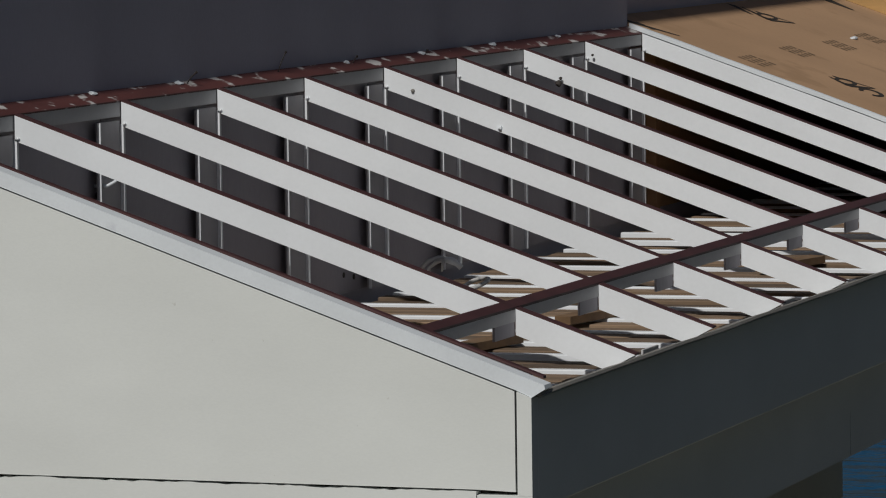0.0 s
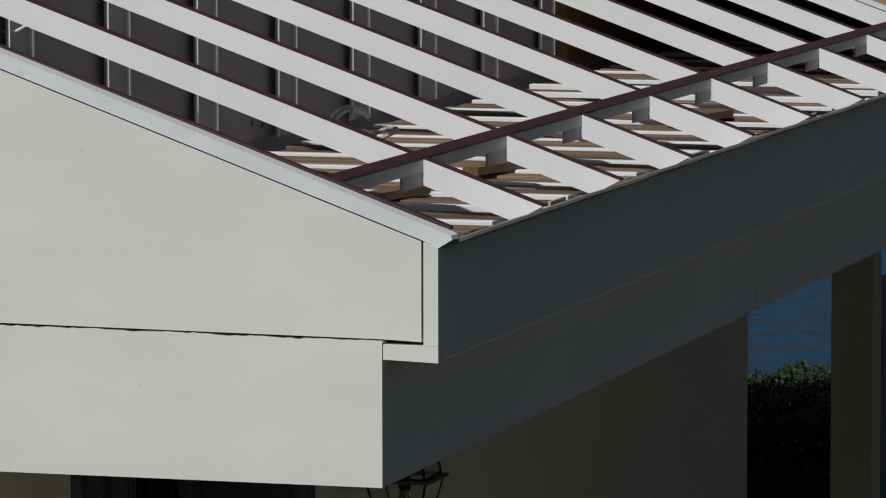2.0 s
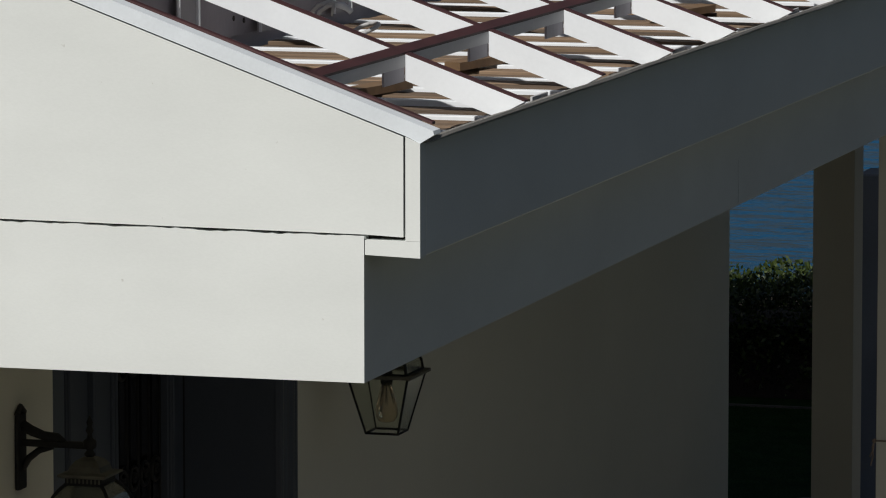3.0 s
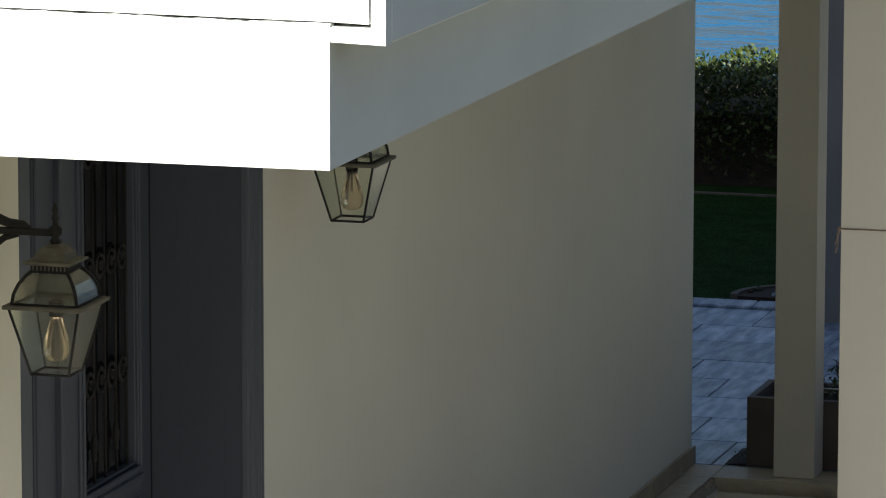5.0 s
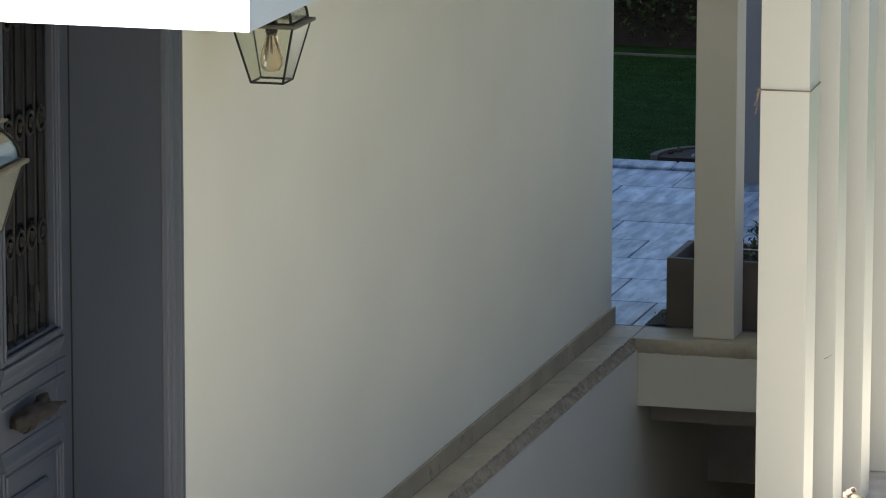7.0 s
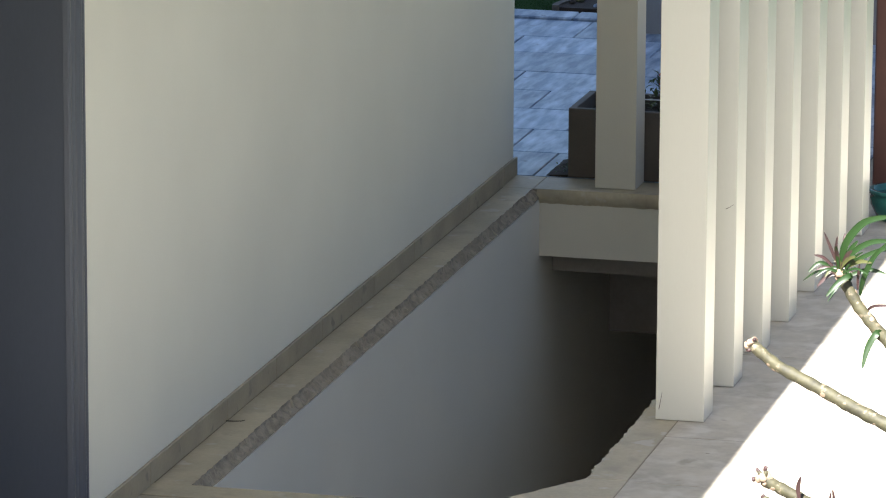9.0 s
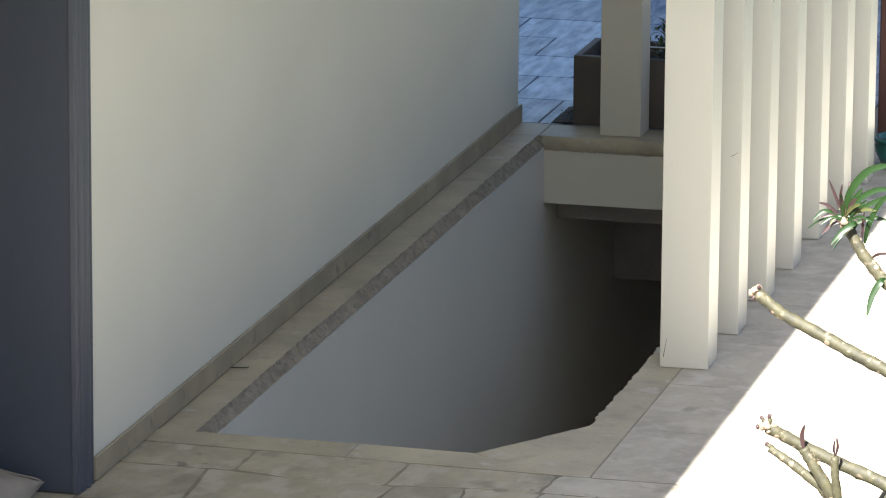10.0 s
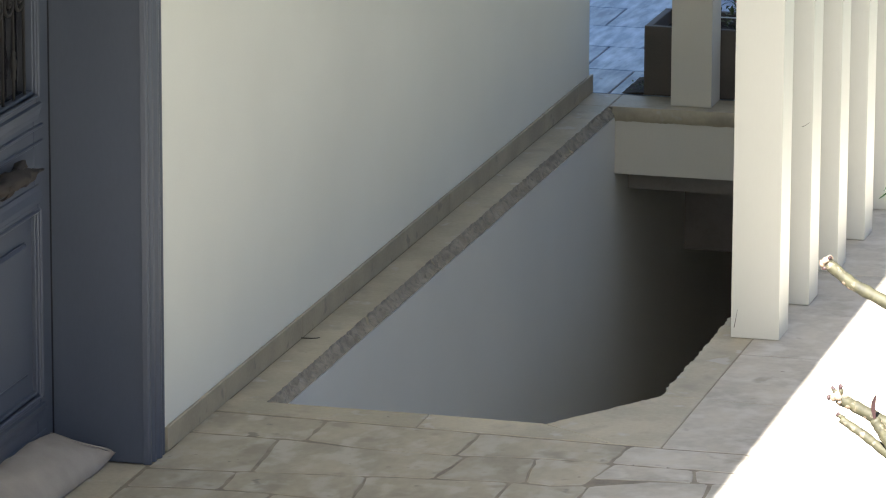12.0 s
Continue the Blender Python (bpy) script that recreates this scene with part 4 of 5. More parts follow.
for x0, y0 in ((0.56, 17.20), (0.54, 17.86), (0.545, 18.50), (0.53, 19.08), (1.10, 17.20), (1.10, 17.9)):
    printed(x0, y0, [[(u, 0.05 * k), (u + 0.026, 0.05 * k), (u + 0.026, 0.05 * k + 0.02), (u, 0.05 * k + 0.02)] for k in range(4) for u in (0.0, 0.034, 0.068)], "print_faint", "stamp")
scrap = thing("roof_scrap", "small dried plaster scrap on the roof board", "scrap", (0.56, 18.95, roof_z(0.56) + 0.018))
g = B()
bmesh.ops.create_icosphere(g, subdivisions=2, radius=0.014)
for v in g.verts:
    v.co = Vector((v.co.x, v.co.y * 2.2, v.co.z * 0.5)) + noise.noise_vector(v.co * 80) * 0.004
part("lump", g, "trim_white", scrap)
plank = thing("roof_timber", "yellow timber length lying on the roof board", "timber", (0, 0, 0))
part("timber", prism(B(), [(0.12, roof_z(0.12) + 0.017), (1.7, roof_z(1.7) + 0.017), (1.7, roof_z(1.7) + 0.09), (0.12, roof_z(0.12) + 0.09)], "y", 20.15, 20.25), "timber", plank)

# ---- garden beyond the porch ----
lawn = thing("lawn", "short green lawn in shade before the hedge", "lawn", kind="stuff")
g = B()
box(g, -9, 6, 25.06, 31.5, -0.28, 0.0)
part("turf", g, "turf", lawn)
rng = np.random.default_rng(5)
N = 90000
px, py = rng.uniform(-2.6, 0.3, N), rng.uniform(25.06, 28.46, N)
an, ln, lean = rng.uniform(0, 6.283, N), rng.uniform(0.003, 0.008, N), rng.uniform(-0.8, 0.8, (N, 2))
verts = np.empty((N, 3, 3))
w = 0.0017
verts[:, 0] = np.stack([px - w * np.cos(an), py - w * np.sin(an), np.zeros(N)], 1)
verts[:, 1] = np.stack([px + w * np.cos(an), py + w * np.sin(an), np.zeros(N)], 1)
verts[:, 2] = np.stack([px + lean[:, 0] * ln, py + lean[:, 1] * ln, ln], 1)
me = bpy.data.meshes.new("blades")
me.from_pydata(verts.reshape(-1, 3).tolist(), [], np.arange(3 * N).reshape(-1, 3).tolist())
me.materials.append(M["grass"])
part("blades", me, None, lawn)
g = B()
box(g, -9, 6, 28.46, 28.485, 0.0, 0.012)
part("edging_strip", g, "dark_joint", lawn, "thin grey metal edging strip")

hedge = thing("hedge", "clipped dense green hedge between lawn and sea", "hedge", kind="stuff")
g = B()
box(g, -9, 6, 28.82, 30.2, 0.0, 0.42)
part("core", g, "soil", hedge)
N = 34000
hx = rng.uniform(-3.2, 0.6, N)
side = rng.uniform(0, 1, N)
front = side < 0.42
hz = np.where(front, 0.62 * rng.uniform(0.0, 1, N) ** 0.42, 0.50 + rng.uniform(0, 0.135, N))
hy = np.where(front, 28.60 + rng.uniform(0, 0.22, N) + 0.16 * np.clip(0.45 - hz, 0, 1), 28.6 + rng.uniform(0, 1.5, N))
hz += 0.03 * np.sin(hx * 7) * (hz > 0.5) + 0.02 * np.sin(hx * 17 + 1) * (hz > 0.5)
d = rng.normal(size=(N, 3)) + np.stack([np.zeros(N), np.where(front, -0.9, -0.1), np.where(front, 0.2, 0.9)], 1)
d /= np.linalg.norm(d, axis=1, keepdims=True)
s = np.cross(d, rng.normal(size=(N, 3)))
s /= np.linalg.norm(s, axis=1, keepdims=True)
L = rng.uniform(0.018, 0.045, (N, 1))
p = np.stack([hx, hy, np.maximum(hz, 0.02)], 1)
v = np.stack([p, p + d * L * 0.5 + s * L * 0.28, p + d * L, p + d * L * 0.5 - s * L * 0.28], 1)
me = bpy.data.meshes.new("leaves")
me.from_pydata(v.reshape(-1, 3).tolist(), [], np.arange(4 * N).reshape(-1, 4).tolist())
me.materials.append(M["hedge"])
part("leaves", me, None, hedge)

bed = thing("round_bed", "round stone-edged tree bed with dark soil in the lawn", "garden bed", (-0.42, 25.12, 0.0))
arc = [radians(-8 + 196 * i / 26) for i in range(27)]
for i in range(0, 26, 2):
    g = B()
    prism(g, [(r * math.cos(arc[j]), r * math.sin(arc[j])) for r, j in ((0.30, i), (0.30, i + 1), (0.30, i + 2), (0.335, i + 2), (0.335, i + 1), (0.335, i))], "z", 0.001, 0.034)
    part("edging_stone", g, "dark_joint", bed)
g = B()
prism(g, [(0.298 * math.cos(a), 0.298 * math.sin(a)) for a in arc], "z", 0.0, 0.024)
part("earth", g, "soil", bed)
random.seed(3)
for i in range(26):
    g = B()
    a, r = random.uniform(0.1, 3.0), random.uniform(0.05, 0.27)
    bmesh.ops.create_icosphere(g, subdivisions=1, radius=random.uniform(0.014, 0.03), matrix=Matrix.Translation((r * math.cos(a), r * math.sin(a), 0.026)))
    part("pebble", wobble(g, 0.006, 40), random.choice(("terrace", "bed", "soil", "raw")), bed)
g = B()
box(g, -0.20, 1.4, 24.60, 24.9, -0.02, 1.78, 0.01)
solid("garden_pier", g, "pier", "grey garden pier beyond the terrace", "pier", kind="structure")

shrub = thing("garden_shrub", "dark leafy shrub growing behind the garden pier", "shrub", (0.35, 25.45, 0.0))
part("trunk", tube(B(), [(0, 0, 0.0), (0.02, 0.01, 0.7), (-0.02, 0, 1.3), (0.0, 0, 1.8)], [0.05, 0.045, 0.038, 0.025], 9), "bark", shrub)
random.seed(23)
g = B()
for i in range(7):
    d = rnd_dir(0.5)
    tube(g, [(0, 0, 1.45), Vector((0, 0, 1.75)) + d * 0.2, Vector((0, 0, 1.95)) + d * 0.5], [0.018, 0.012, 0.005], 6)
part("limbs", g, "bark", shrub)
g = B()
for i in range(1500):
    d = rnd_dir(0.1)
    p = Vector((0, -0.05, 2.15)) + Vector((d.x * 0.75, d.y * 0.32, d.z * 0.55)) * random.uniform(0.45, 1.0)
    leaf_quad(g, p, rnd_dir(0.2), (0, 0, 1), random.uniform(0.05, 0.10), random.uniform(0.03, 0.045))
part("crown", g, "leaf", shrub, "dense dark green leaves")
g = B()
box(g, 1.578, 1.70, 20.90, 21.02, 0.002, 2.818, 0.006)
solid("brown_post", g, "brown_post", "reddish brown post behind the screen posts", "post")
pot = thing("glazed_pot", "teal glazed pot standing behind the screen posts", "pot", (1.735, 20.62, 0.0))
g = B()
lathe(g, [(0.07, 0.002), (0.09, 0.02), (0.115, 0.07), (0.118, 0.10), (0.11, 0.115), (0.125, 0.12), (0.125, 0.135), (0.105, 0.135), (0.105, 0.11)], sides=28)
part("body", g, "teal", pot)

# ---- frangipani in front of the porch ----
tree = thing("frangipani", "leafless frangipani branches with young purple leaf tips", "shrub", (3.6, 10.2, 0.0))
OR = Vector((3.6, 10.2, 0.0))


def limb(points, r0, r1, nm="branch", scars=9, tip=True):
    pts = [Vector(q) - OR for q in points]
    n = len(pts)
    dense, rad = [], []
    for i in range(n - 1):
        for k in range(5):
            u = k / 5
            dense.append(pts[i].lerp(pts[i + 1], u))
    dense.append(pts[-1])
    m = len(dense)
    for i in range(m):
        rad.append((r0 + (r1 - r0) * i / (m - 1)) * (1 + 0.08 * math.sin(i * 2.3)))
        dense[i] = dense[i] + noise.noise_vector(dense[i] * 6) * 0.006
    br = part(nm, tube(B(), dense, rad, 12), "bark", tree)
    for k in range(scars):
        i = random.randrange(1, m - 1)
        d = (dense[i + 1] - dense[i - 1]).normalized()
        a = random.uniform(-2.4, 0.6)
        u = d.orthogonal().normalized()
        o = u * math.cos(a) + d.cross(u) * math.sin(a)
        g = B()
        bmesh.ops.create_icosphere(g, subdivisions=2, radius=rad[i] * random.uniform(0.2, 0.48))
        for q in g.verts:
            q.co = dense[i] + o * rad[i] * 0.95 + q.co - o * q.co.dot(o) * 0.8
        part("leaf_scar", g, "scar", br)
    if tip:
        for k in range(10):
            g = B()
            o = rnd_dir(0.2) * rad[-1] * 0.85
            bmesh.ops.create_icosphere(g, subdivisions=2, radius=rad[-1] * random.uniform(0.4, 0.75), matrix=Matrix.Translation(dense[-1] + o))
            part("tip_bud", wobble(g, 0.003, 70), "scar", br)
    return br, dense


def strap_leaf(points, width, material="leaf", nm="leaf"):
    """A long leaf along a path, folded at its rib."""
    pts = [Vector(q) - OR for q in points]
    fine = []
    for i in range(len(pts) - 1):
        p0, p1, p2, p3 = pts[max(i - 1, 0)], pts[i], pts[i + 1], pts[min(i + 2, len(pts) - 1)]
        for k in range(5):
            u = k / 5
            fine.append(0.5 * ((2 * p1) + (p2 - p0) * u + (2 * p0 - 5 * p1 + 4 * p2 - p3) * u * u + (3 * p1 - p0 - 3 * p2 + p3) * u ** 3))
    fine.append(pts[-1])
    g = B()
    rows = []
    m = len(fine)
    for i, p in enumerate(fine):
        d = (fine[min(i + 1, m - 1)] - fine[max(i - 1, 0)]).normalized()
        s = d.cross(Vector((0.1, -1, 0.25))).normalized()
        u = i / (m - 1)
        w = width / 2 * max(0.03, math.sin(math.pi * (0.06 + 0.92 * u)) ** 0.7)
        up = s.cross(d)
        rows.append([g.verts.new(p + s * w + up * w * 0.35), g.verts.new(p), g.verts.new(p - s * w + up * w * 0.35)])
    for r0, r1 in zip(rows, rows[1:]):
        for k in (0, 1):
            f = g.faces.new((r0[k], r0[k + 1], r1[k + 1], r1[k]))
            f.smooth = True
    part(nm, g, material, tree)


random.seed(8)
limb([(3.62, 10.2, 0.0), (3.60, 10.18, 0.6), (3.55, 10.1, 1.2), (3.50, 10.03, 1.55)], 0.0468, 0.0273, "trunk", 0, False)
limb([(3.50, 10.03, 1.55), (3.58, 10.02, 1.8), (3.47, 10.0, 1.86), (3.39, 10.0, 1.90), (3.31, 10.0, 1.935), (3.24, 10.0, 1.97), (3.17, 10.0, 2.005), (3.118, 10.0, 2.045)], 0.0156, 0.0121, scars=26)
limb([(3.58, 10.02, 1.8), (3.50, 10.0, 1.97), (3.42, 10.0, 2.04), (3.37, 10.0, 2.09), (3.335, 10.0, 2.135), (3.31, 10.0, 2.18), (3.295, 10.0, 2.205)], 0.0140, 0.0109, scars=18)
limb([(3.50, 10.03, 1.55), (3.42, 10.03, 1.64), (3.31, 10.02, 1.69), (3.24, 10.02, 1.72), (3.18, 10.01, 1.75), (3.145, 10.0, 1.768)], 0.0148, 0.0121, scars=16)
limb([(3.50, 10.03, 1.55), (3.30, 10.0, 1.60), (3.26, 9.99, 1.655), (3.20, 9.99, 1.70), (3.152, 9.99, 1.728)], 0.0140, 0.0078, scars=8, tip=False)
limb([(3.30, 9.99, 1.60), (3.272, 9.98, 1.66), (3.242, 9.98, 1.71), (3.226, 9.98, 1.735)], 0.0133, 0.0109, scars=8, tip=False)
limb([(3.30, 9.98, 1.60), (3.293, 9.97, 1.68), (3.291, 9.97, 1.725)], 0.0101, 0.0078, scars=3, tip=False)
for x, z, bx, bz in ((3.122, 2.057, 3.124, 2.041), (3.111, 2.035, 3.122, 2.040), (3.135, 1.785, 3.149, 1.766), (3.128, 1.767, 3.149, 1.765), (3.15, 1.790, 3.152, 1.766), (3.146, 1.731, 3.158, 1.723)):
    g = B()
    tube(g, [Vector((bx, 9.999, bz)) - OR, Vector((x, 9.995, z)) - OR], [0.006, 0.004], 8)
    part("stub", g, "bark", tree)
    g = B()
    bmesh.ops.create_icosphere(g, subdivisions=2, radius=0.0052, matrix=Matrix.Translation(Vector((x, 9.995, z)) - OR))
    part("tip_bud", wobble(g, 0.003, 90), "bud", tree)
strap_leaf([(3.225, 9.98, 1.73), (3.222, 9.975, 1.76), (3.228, 9.97, 1.785)], 0.009, "bud", "young_leaf")
strap_leaf([(3.291, 9.97, 1.725), (3.289, 9.965, 1.74), (3.292, 9.96, 1.76)], 0.005, "bud", "young_leaf")
strap_leaf([(3.293, 9.97, 1.725), (3.297, 9.965, 1.745), (3.295, 9.96, 1.766)], 0.006, "bud", "young_leaf")
for pts, w, m in (
        ([(3.29, 10.0, 2.215), (3.278, 9.99, 2.25), (3.263, 9.98, 2.29)], 0.014, "bud"),
        ([(3.29, 10.0, 2.215), (3.286, 9.99, 2.25), (3.290, 9.98, 2.283)], 0.014, "bud"),
        ([(3.285, 10.0, 2.21), (3.262, 9.99, 2.235), (3.243, 9.98, 2.242)], 0.014, "bud"),
        ([(3.285, 10.0, 2.205), (3.255, 9.99, 2.225), (3.232, 9.98, 2.205)], 0.016, "leaf"),
        ([(3.295, 10.0, 2.215), (3.305, 9.99, 2.265), (3.345, 9.98, 2.315), (3.41, 9.96, 2.335)], 0.034, "leaf"),
        ([(3.295, 10.0, 2.215), (3.315, 9.99, 2.245), (3.36, 9.98, 2.275), (3.42, 9.96, 2.283)], 0.026, "leaf"),
        ([(3.297, 10.0, 2.21), (3.33, 9.99, 2.235), (3.38, 9.98, 2.26), (3.43, 9.97, 2.265)], 0.020, "leaf"),
        ([(3.335, 10.0, 2.16), (3.345, 9.98, 2.20), (3.365, 9.97, 2.245), (3.40, 9.96, 2.285)], 0.024, "leaf"),
        ([(3.30, 10.0, 2.19), (3.29, 9.98, 2.175), (3.275, 9.97, 2.15)], 0.014, "leaf"),
        ([(3.31, 10.0, 2.185), (3.318, 9.98, 2.205), (3.295, 9.96, 2.19), (3.275, 9.95, 2.165)], 0.026, "leaf"),
        ([(3.33, 10.0, 2.17), (3.332, 9.99, 2.20), (3.336, 9.98, 2.23)], 0.012, "bud"),
        ([(3.385, 10.0, 2.08), (3.375, 9.98, 2.09), (3.358, 9.97, 2.06), (3.350, 9.96, 2.02)], 0.030, "leaf"),
        ([(3.35, 10.0, 2.13), (3.37, 9.98, 2.145), (3.42, 9.97, 2.15)], 0.014, "bud")):
    strap_leaf(pts, w * 0.46, m, "leaf" if m == "leaf" else "young_leaf")

# young leaves fanned round the branch head
random.seed(14)
for k in range(24):
    a = radians(random.uniform(0, 215))
    ln = random.uniform(0.03, 0.085)
    base = Vector((3.297 + random.uniform(-0.008, 0.008), 9.995, 2.205 + random.uniform(-0.012, 0.008)))
    d = Vector((math.cos(a), random.uniform(-0.6, 0.2), math.sin(a) * 0.8 + 0.1))
    mid = base + d * ln * 0.55 + Vector((0, 0, 0.006))
    end = base + d * ln - Vector((0, 0, random.uniform(0.0, 0.02)))
    strap_leaf([base, mid, end], random.uniform(0.004, 0.010), random.choice(("leaf", "leaf", "bud", "leaf_pale")), "young_leaf")

# ---- paving, piece by piece ----
def slab(bm, corners, z0, z1, chamfer=0.004, rough=0.0):
    """A paving stone: its outline (x, y), drawn up from z0 to z1 with an eased edge."""
    c = Vector((sum(q[0] for q in corners) / len(corners), sum(q[1] for q in corners) / len(corners), 0))
    rings = []
    for z, inset in ((z0, 0), (z1 - chamfer, 0), (z1, chamfer)):
        ring = []
        for q in corners:
            v = Vector((*q, 0))
            dd = (c - v)
            if dd.length:
                v = v + dd.normalized() * inset * 1.4
            ring.append(bm.verts.new((v.x, v.y, z)))
        rings.append(ring)
    k = len(corners)
    for r0, r1 in zip(rings, rings[1:]):
        for i in range(k):
            bm.faces.new((r0[i], r0[(i + 1) % k], r1[(i + 1) % k], r1[i]))
    bm.faces.new(rings[-1])
    bmesh.ops.recalc_face_normals(bm, faces=bm.faces[:])
    return bm


floor = thing("floor", "worn beige travertine porch paving with sanded joints", "paving", kind="structure")
g = B()
box(g, -0.42, 0.138, 9.0, 21.10, -0.045, -0.002)
box(g, 0.139, 1.42, 9.0, 15.87, -0.045, -0.002)
box(g, 1.421, 2.105, 9.0, 25.0, -0.045, -0.002)
box(g, 2.1055, 2.46, 9.0, 18.3, -0.045, -0.002)
box(g, 2.1055, 2.27, 18.3005, 25.0, -0.045, -0.002)
box(g, 0.139, 1.42, 20.84, 21.10, -0.045, -0.002)
part("joint_bed", g, "joint", floor)
random.seed(31)


def rough_edge(a, b, n, amp, seed):
    """Points from a to b along a chipped edge."""
    out = []
    for i in range(n + 1):
        u = i / n
        x, y = a[0] + (b[0] - a[0]) * u, a[1] + (b[1] - a[1]) * u
        k = amp * noise.noise((i * 0.9, seed, 2)) + amp * 0.6 * noise.noise((i * 2.7, seed, 7))
        d = Vector((b[0] - a[0], b[1] - a[1])).normalized()
        out.append((x - d.y * k, y + d.x * k))
    return out


def coping(outline, z1=0.0):
    g = B()
    slab(g, outline, -0.046, z1, 0.002)
    part("coping_stone", g, "coping", floor)


# strips round the stairwell with hammered inner edges
y = 15.885
random.seed(6)
while y < 20.8:
    e = min(y + random.choice((0.9, 1.05, 1.2)), 20.84)
    if 20.84 - e < 0.3:
        e = 20.84
    g = B()
    n = int((e - y) / 0.005)
    rows = []
    for q in range(9):
        row = []
        for i in range(n + 1):
            u, yy = q / 8, y + 0.001 + (e - y - 0.002) * i / n
            cell = noise.voronoi(Vector((yy * 23, u * 1.3 + y, 0.3)))[0][0]
            fine = noise.noise((yy * 130, u * 5, y))
            out = (0.023 * (0.42 - cell) + 0.0016 * fine) * (1 if 0 < q < 8 else 0.55)
            row.append(g.verts.new((0.141 + 0.033 * u ** 1.25 + 0.75 * out, yy, -0.040 * u ** 0.85 + (0.65 * out if q else -0.0004))))
        rows.append(row)
    for r0, r1 in zip(rows, rows[1:]):
        for i in range(n):
            g.faces.new((r0[i], r0[i + 1], r1[i + 1], r1[i])).material_index = 1
    back = [g.verts.new((0.0155, yy, z)) for yy, z in ((y + 0.001, 0), (e - 0.001, 0), (e - 0.001, -0.046), (y + 0.001, -0.046))]
    g.faces.new([back[0]] + rows[0] + [back[1]])
    g.faces.new([back[3], back[0]] + [r[0] for r in rows]), g.faces.new([back[1], back[2]] + [r[-1] for r in rows[::-1]])
    bmesh.ops.recalc_face_normals(g, faces=g.faces[:])
    part("coping_stone", g, "coping", floor).data.materials.append(M["hammered"])
    y = e
coping([(0.005, 15.742), (0.70, 15.717), (0.70, 15.884), (0.005, 15.884)])
coping([(0.703, 15.717), (1.37, 15.695), (1.093, 15.874), (0.703, 15.884)])
coping([(1.373, 15.695), (1.5232, 15.692), (1.5232, 16.32)] + rough_edge((1.388, 16.318), (1.10, 15.876), 30, 0.007, 3))
for y0, y1 in ((16.323, 17.3), (17.303, 18.3), (18.303, 19.3), (19.303, 20.84)):
    coping([(1.5232, y0), (1.5232, y1)] + rough_edge((1.385, y1), (1.385, y0), int((y1 - y0) / 0.025), 0.010, y0))
for x0, x1 in ((0.162, 0.78), (0.783, 1.42)):
    g = B()
    n = int((x1 - x0) / 0.012)
    rows = []
    for q in range(8):
        u = q / 7
        row = []
        for i in range(n + 1):
            x = x0 + (x1 - x0) * i / n
            w = 0.004 * noise.noise((x * 22, u * 2, 1)) + 0.002 * noise.noise((x * 80, u * 6, 3))
            row.append(g.verts.new((x, 20.8415 - 0.016 * math.sin(math.pi * min(1, 0.15 + u)) ** 0.6 - w, 0.0006 - 0.076 * u)))
        rows.append(row)
    for r0, r1 in zip(rows, rows[1:]):
        for i in range(n):
            g.faces.new((r0[i], r0[i + 1], r1[i + 1], r1[i])).smooth = True
    lid = [g.verts.new((x1, 20.8418, -0.0754)), g.verts.new((x0, 20.8418, -0.0754))]
    g.faces.new(rows[-1] + lid)
    bmesh.ops.recalc_face_normals(g, faces=g.faces[:])
    part("coping_edge", g, "coping", floor)
coping([(0.145, 20.842), (0.78, 20.842), (0.78, 21.088), (0.145, 21.088)])
coping([(0.783, 20.842), (1.5232, 20.842), (1.5232, 21.088), (0.783, 21.088)])
coping([(0.004, 20.842), (0.142, 20.842), (0.142, 21.088), (0.004, 21.088)])


def worn_outline(corners, step, amp, seed, corner_cut):
    """The outline of a stone with cut corners and wavering edges."""
    pts = []
    k = len(corners)
    for i in range(k):
        a, b = Vector(corners[i]), Vector(corners[(i + 1) % k])
        d = b - a
        n = max(2, int(d.length / step))
        side = Vector((-d.y, d.x)).normalized()
        cut = min(corner_cut / max(d.length, 0.01), 0.3)
        for q in range(n + 1):
            u = cut + (1 - 2 * cut) * q / n
            pts.append(a + d * u + side * amp * noise.noise((a.x * 3 + u * 4, a.y * 3 + seed, seed)))
    return [(v.x, v.y) for v in pts]


def paving(x0, x1, rows, lengths, material, parent, jitter=0.02, gap=0.008, cut=0.02, amp=0.006, nm="paving_stone"):
    """Rows of uneven stones along x; the joints are filled nearly level."""
    for a, b in zip(rows, rows[1:]):
        xs = [x0]
        while xs[-1] < x1 - lengths[0]:
            xs.append(xs[-1] + random.uniform(*lengths))
        xs[-1] = x1
        lean = [0] + [random.uniform(-jitter, jitter) for _ in xs[1:-1]] + [0]
        lift = [random.uniform(-jitter, jitter) * 0.6 for _ in xs]
        for k in range(len(xs) - 1):
            c = [(xs[k] + gap / 2 + lean[k], a + gap / 2 + lift[k] * 0.5), (xs[k + 1] - gap / 2 + lean[k + 1], a + gap / 2 + lift[k + 1] * 0.5),
                 (xs[k + 1] - gap / 2 - lean[k + 1], b - gap / 2 + lift[k + 1] * 0.5), (xs[k] + gap / 2 - lean[k], b - gap / 2 + lift[k] * 0.5)]
            g = B()
            slab(g, worn_outline(c, 0.09, amp, random.uniform(0, 50), cut), -0.03, random.uniform(-0.0008, 0.0), 0.0012)
            part(nm, g, material, parent)


random.seed(12)
g = B()
slab(g, [(-0.40, 13.10), (-0.004, 13.10), (-0.004, 15.045), (-0.40, 15.045)], -0.03, 0.0, 0.002)
part("threshold", g, "coping", floor)


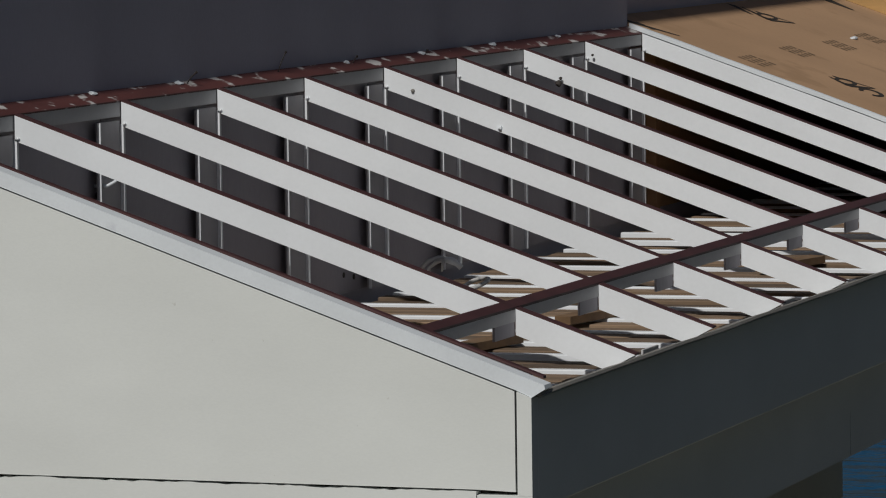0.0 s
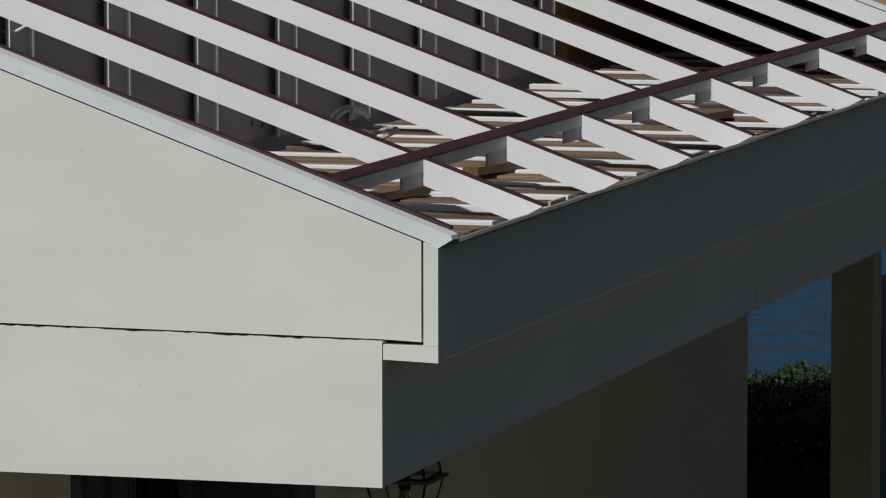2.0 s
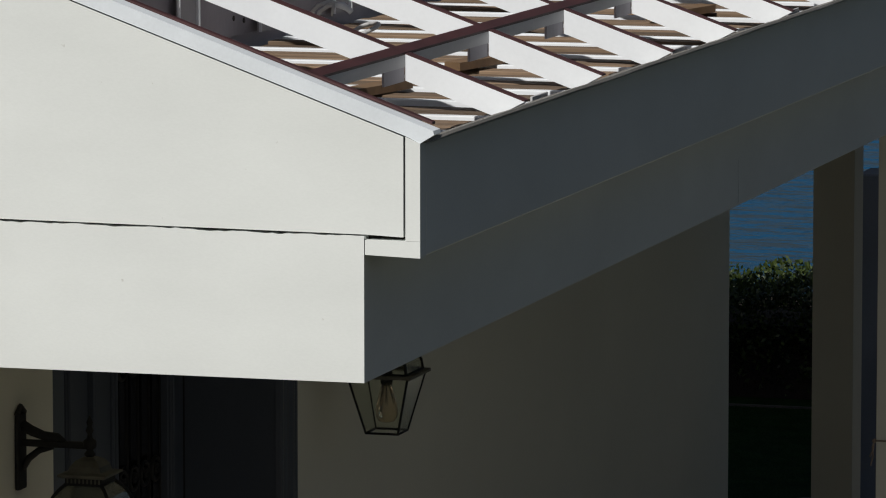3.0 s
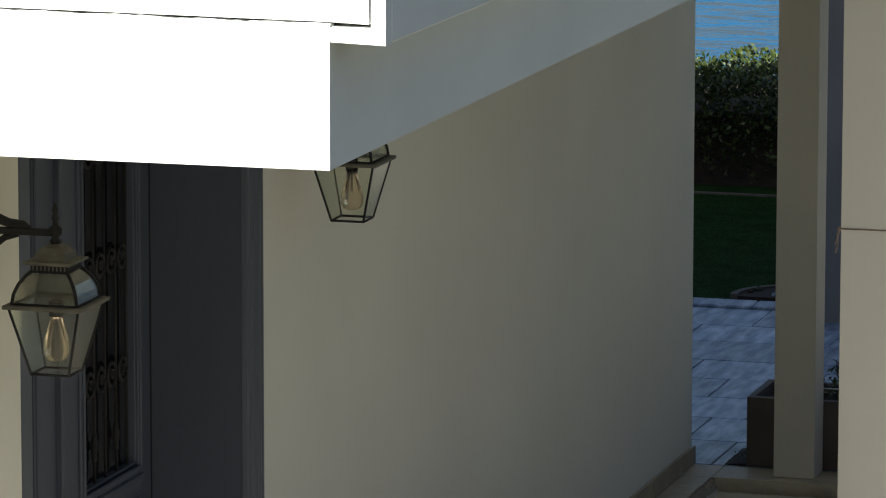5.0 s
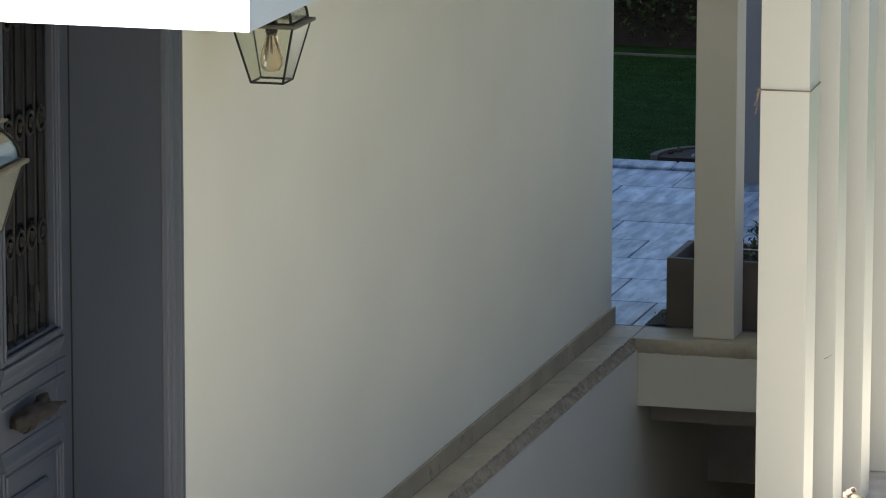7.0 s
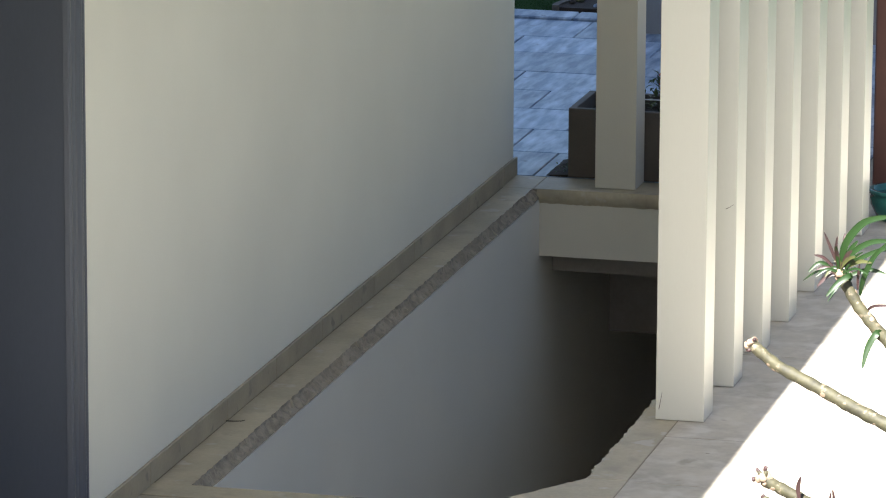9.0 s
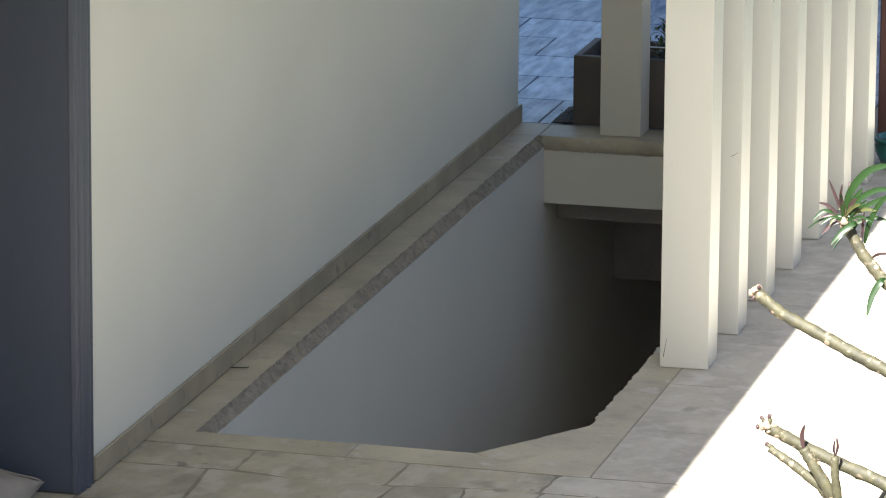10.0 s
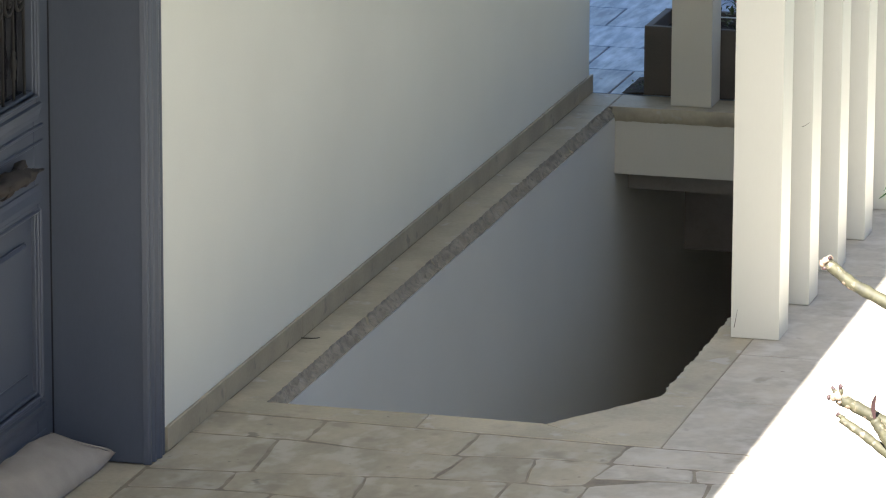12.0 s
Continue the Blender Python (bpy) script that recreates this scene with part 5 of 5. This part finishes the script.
def course(x):
    """Bent lines of the joints between the courses before the stairwell, nearest the opening first."""
    return [15.733 - 0.034 * min(x, 1.4), 15.465 - 0.07 * math.exp(-((x - 0.78) / 0.2) ** 2), 15.02 + 0.135 * x + 0.07 * (x > 1.41) - 0.03 * math.exp(-((x - 1.3) / 0.08) ** 2),
            14.80 + 0.05 * math.sin(x * 4), 14.48 + 0.03 * math.sin(x * 5 + 2), 14.2, 13.9]


def flagstone(x0, lean0, x1, lean1, k, gap):
    """One stone of a course between two leaning joints, with wavering edges and knocked-off corners."""
    def side(x, lean, top):
        y = course(x)[k if top else k + 1]
        return Vector((x + (lean if top else -lean), y + (-gap if top else gap) / 2))
    a, b, c, d = side(x0 + gap / 2, lean0, False), side(x1 - gap / 2, lean1, False), side(x1 - gap / 2, lean1, True), side(x0 + gap / 2, lean0, True)
    mid = (x0 + x1) / 2
    low, high = Vector((mid, course(mid)[k + 1] + gap / 2)), Vector((mid, course(mid)[k] - gap / 2))
    g = B()
    slab(g, worn_outline([a, low, b, c, high, d], 0.05, 0.009, random.uniform(0, 50), 0.012), -0.03, random.uniform(-0.0012, 0.0), 0.0015)
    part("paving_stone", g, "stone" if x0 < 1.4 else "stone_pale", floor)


for k, joints in enumerate(((0.002, 0.40, 0.918, 1.415, 1.83, 2.1), (0.002, 0.325, 0.93, 1.185, 1.405, 1.70, 2.1), (0.002, 0.30, 0.72, 1.16, 1.40, 1.78, 2.1),
                            (0.002, 0.46, 0.86, 1.28, 1.66, 2.1), (0.002, 0.30, 0.75, 1.1, 1.6, 2.1), (0.002, 0.5, 0.95, 1.52, 2.1))):
    leans = [0.0] + [random.uniform(-0.02, 0.02) for _ in joints[2:]] + [0.0]
    for i in range(len(joints) - 1):
        flagstone(joints[i], leans[i], joints[i + 1], leans[i + 1], k, 0.011)
paving(0.002, 1.52, [11.51, 12.1, 12.7, 13.3, 13.9], (0.5, 0.9), "stone", floor)
edge = [15.69 + 0.62 * k for k in range(16)]
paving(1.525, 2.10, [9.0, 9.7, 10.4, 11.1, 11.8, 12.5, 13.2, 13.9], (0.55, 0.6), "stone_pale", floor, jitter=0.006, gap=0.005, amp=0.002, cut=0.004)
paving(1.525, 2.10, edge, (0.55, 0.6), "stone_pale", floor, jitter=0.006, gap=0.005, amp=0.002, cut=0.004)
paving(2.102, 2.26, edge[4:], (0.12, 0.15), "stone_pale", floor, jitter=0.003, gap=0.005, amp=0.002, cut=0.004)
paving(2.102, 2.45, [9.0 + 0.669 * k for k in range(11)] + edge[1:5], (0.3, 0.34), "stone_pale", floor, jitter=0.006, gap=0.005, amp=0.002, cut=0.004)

terrace = thing("pavement", "pale terrace slabs with dark joints, in shade", "paving", kind="structure")
g = B()
box(g, -6, 1.42, 21.11, 25.05, -0.045, -0.012)
part("joint_bed", g, "dark_joint", terrace)
random.seed(17)
rows = [21.10, 21.60, 22.10, 22.57, 23.01, 23.47, 23.96, 24.39, 24.86]
for k, (a, b) in enumerate(zip(rows, rows[1:])):
    off = (0.08, -0.15, 0.0, -0.28, -0.51, -0.15, -0.735, -0.49)[k]
    for i in range(-6, 3):
        x = off + 0.72 * i
        if x > 1.3:
            continue
        g = B()
        slab(g, [(x + 0.003, a + 0.004), (min(x + 0.72, 1.41) - 0.003, a + 0.004), (min(x + 0.72, 1.41) - 0.003, b - 0.004), (x + 0.003, b - 0.004)], -0.03, random.uniform(-0.002, 0.0), 0.003)
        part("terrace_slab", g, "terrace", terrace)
for i in range(-4, 3):
    g = B()
    box(g, -0.6 + 0.9 * i + 0.003, -0.6 + 0.9 * (i + 1) - 0.003, 24.866, 25.05, -0.03, 0.012, 0.006)
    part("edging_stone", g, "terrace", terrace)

# added walls out of view; height set by how much sky reaches the porch
g = B()
box(g, 9.0, 9.3, -14.0, 33.0, -0.3, 4.2)
box(g, -60.0, 9.3, -14.3, -14.01, -0.3, 3.0)
solid("wall_sky_block", g, "boundary", "plain dark wall added out of view to limit sky light", "wall", kind="structure")
# added unseen ground: dark mirror for the post sides, dull green bounce light
g = B()
box(g, 2.465, 8.99, -14.0, 30.0, -0.29, -0.02)
box(g, 2.275, 2.464, 18.305, 30.0, -0.29, -0.02)
solid("ground_unseen", g, "bed", "dark green ground added out of view beside the paving", "ground", kind="structure")
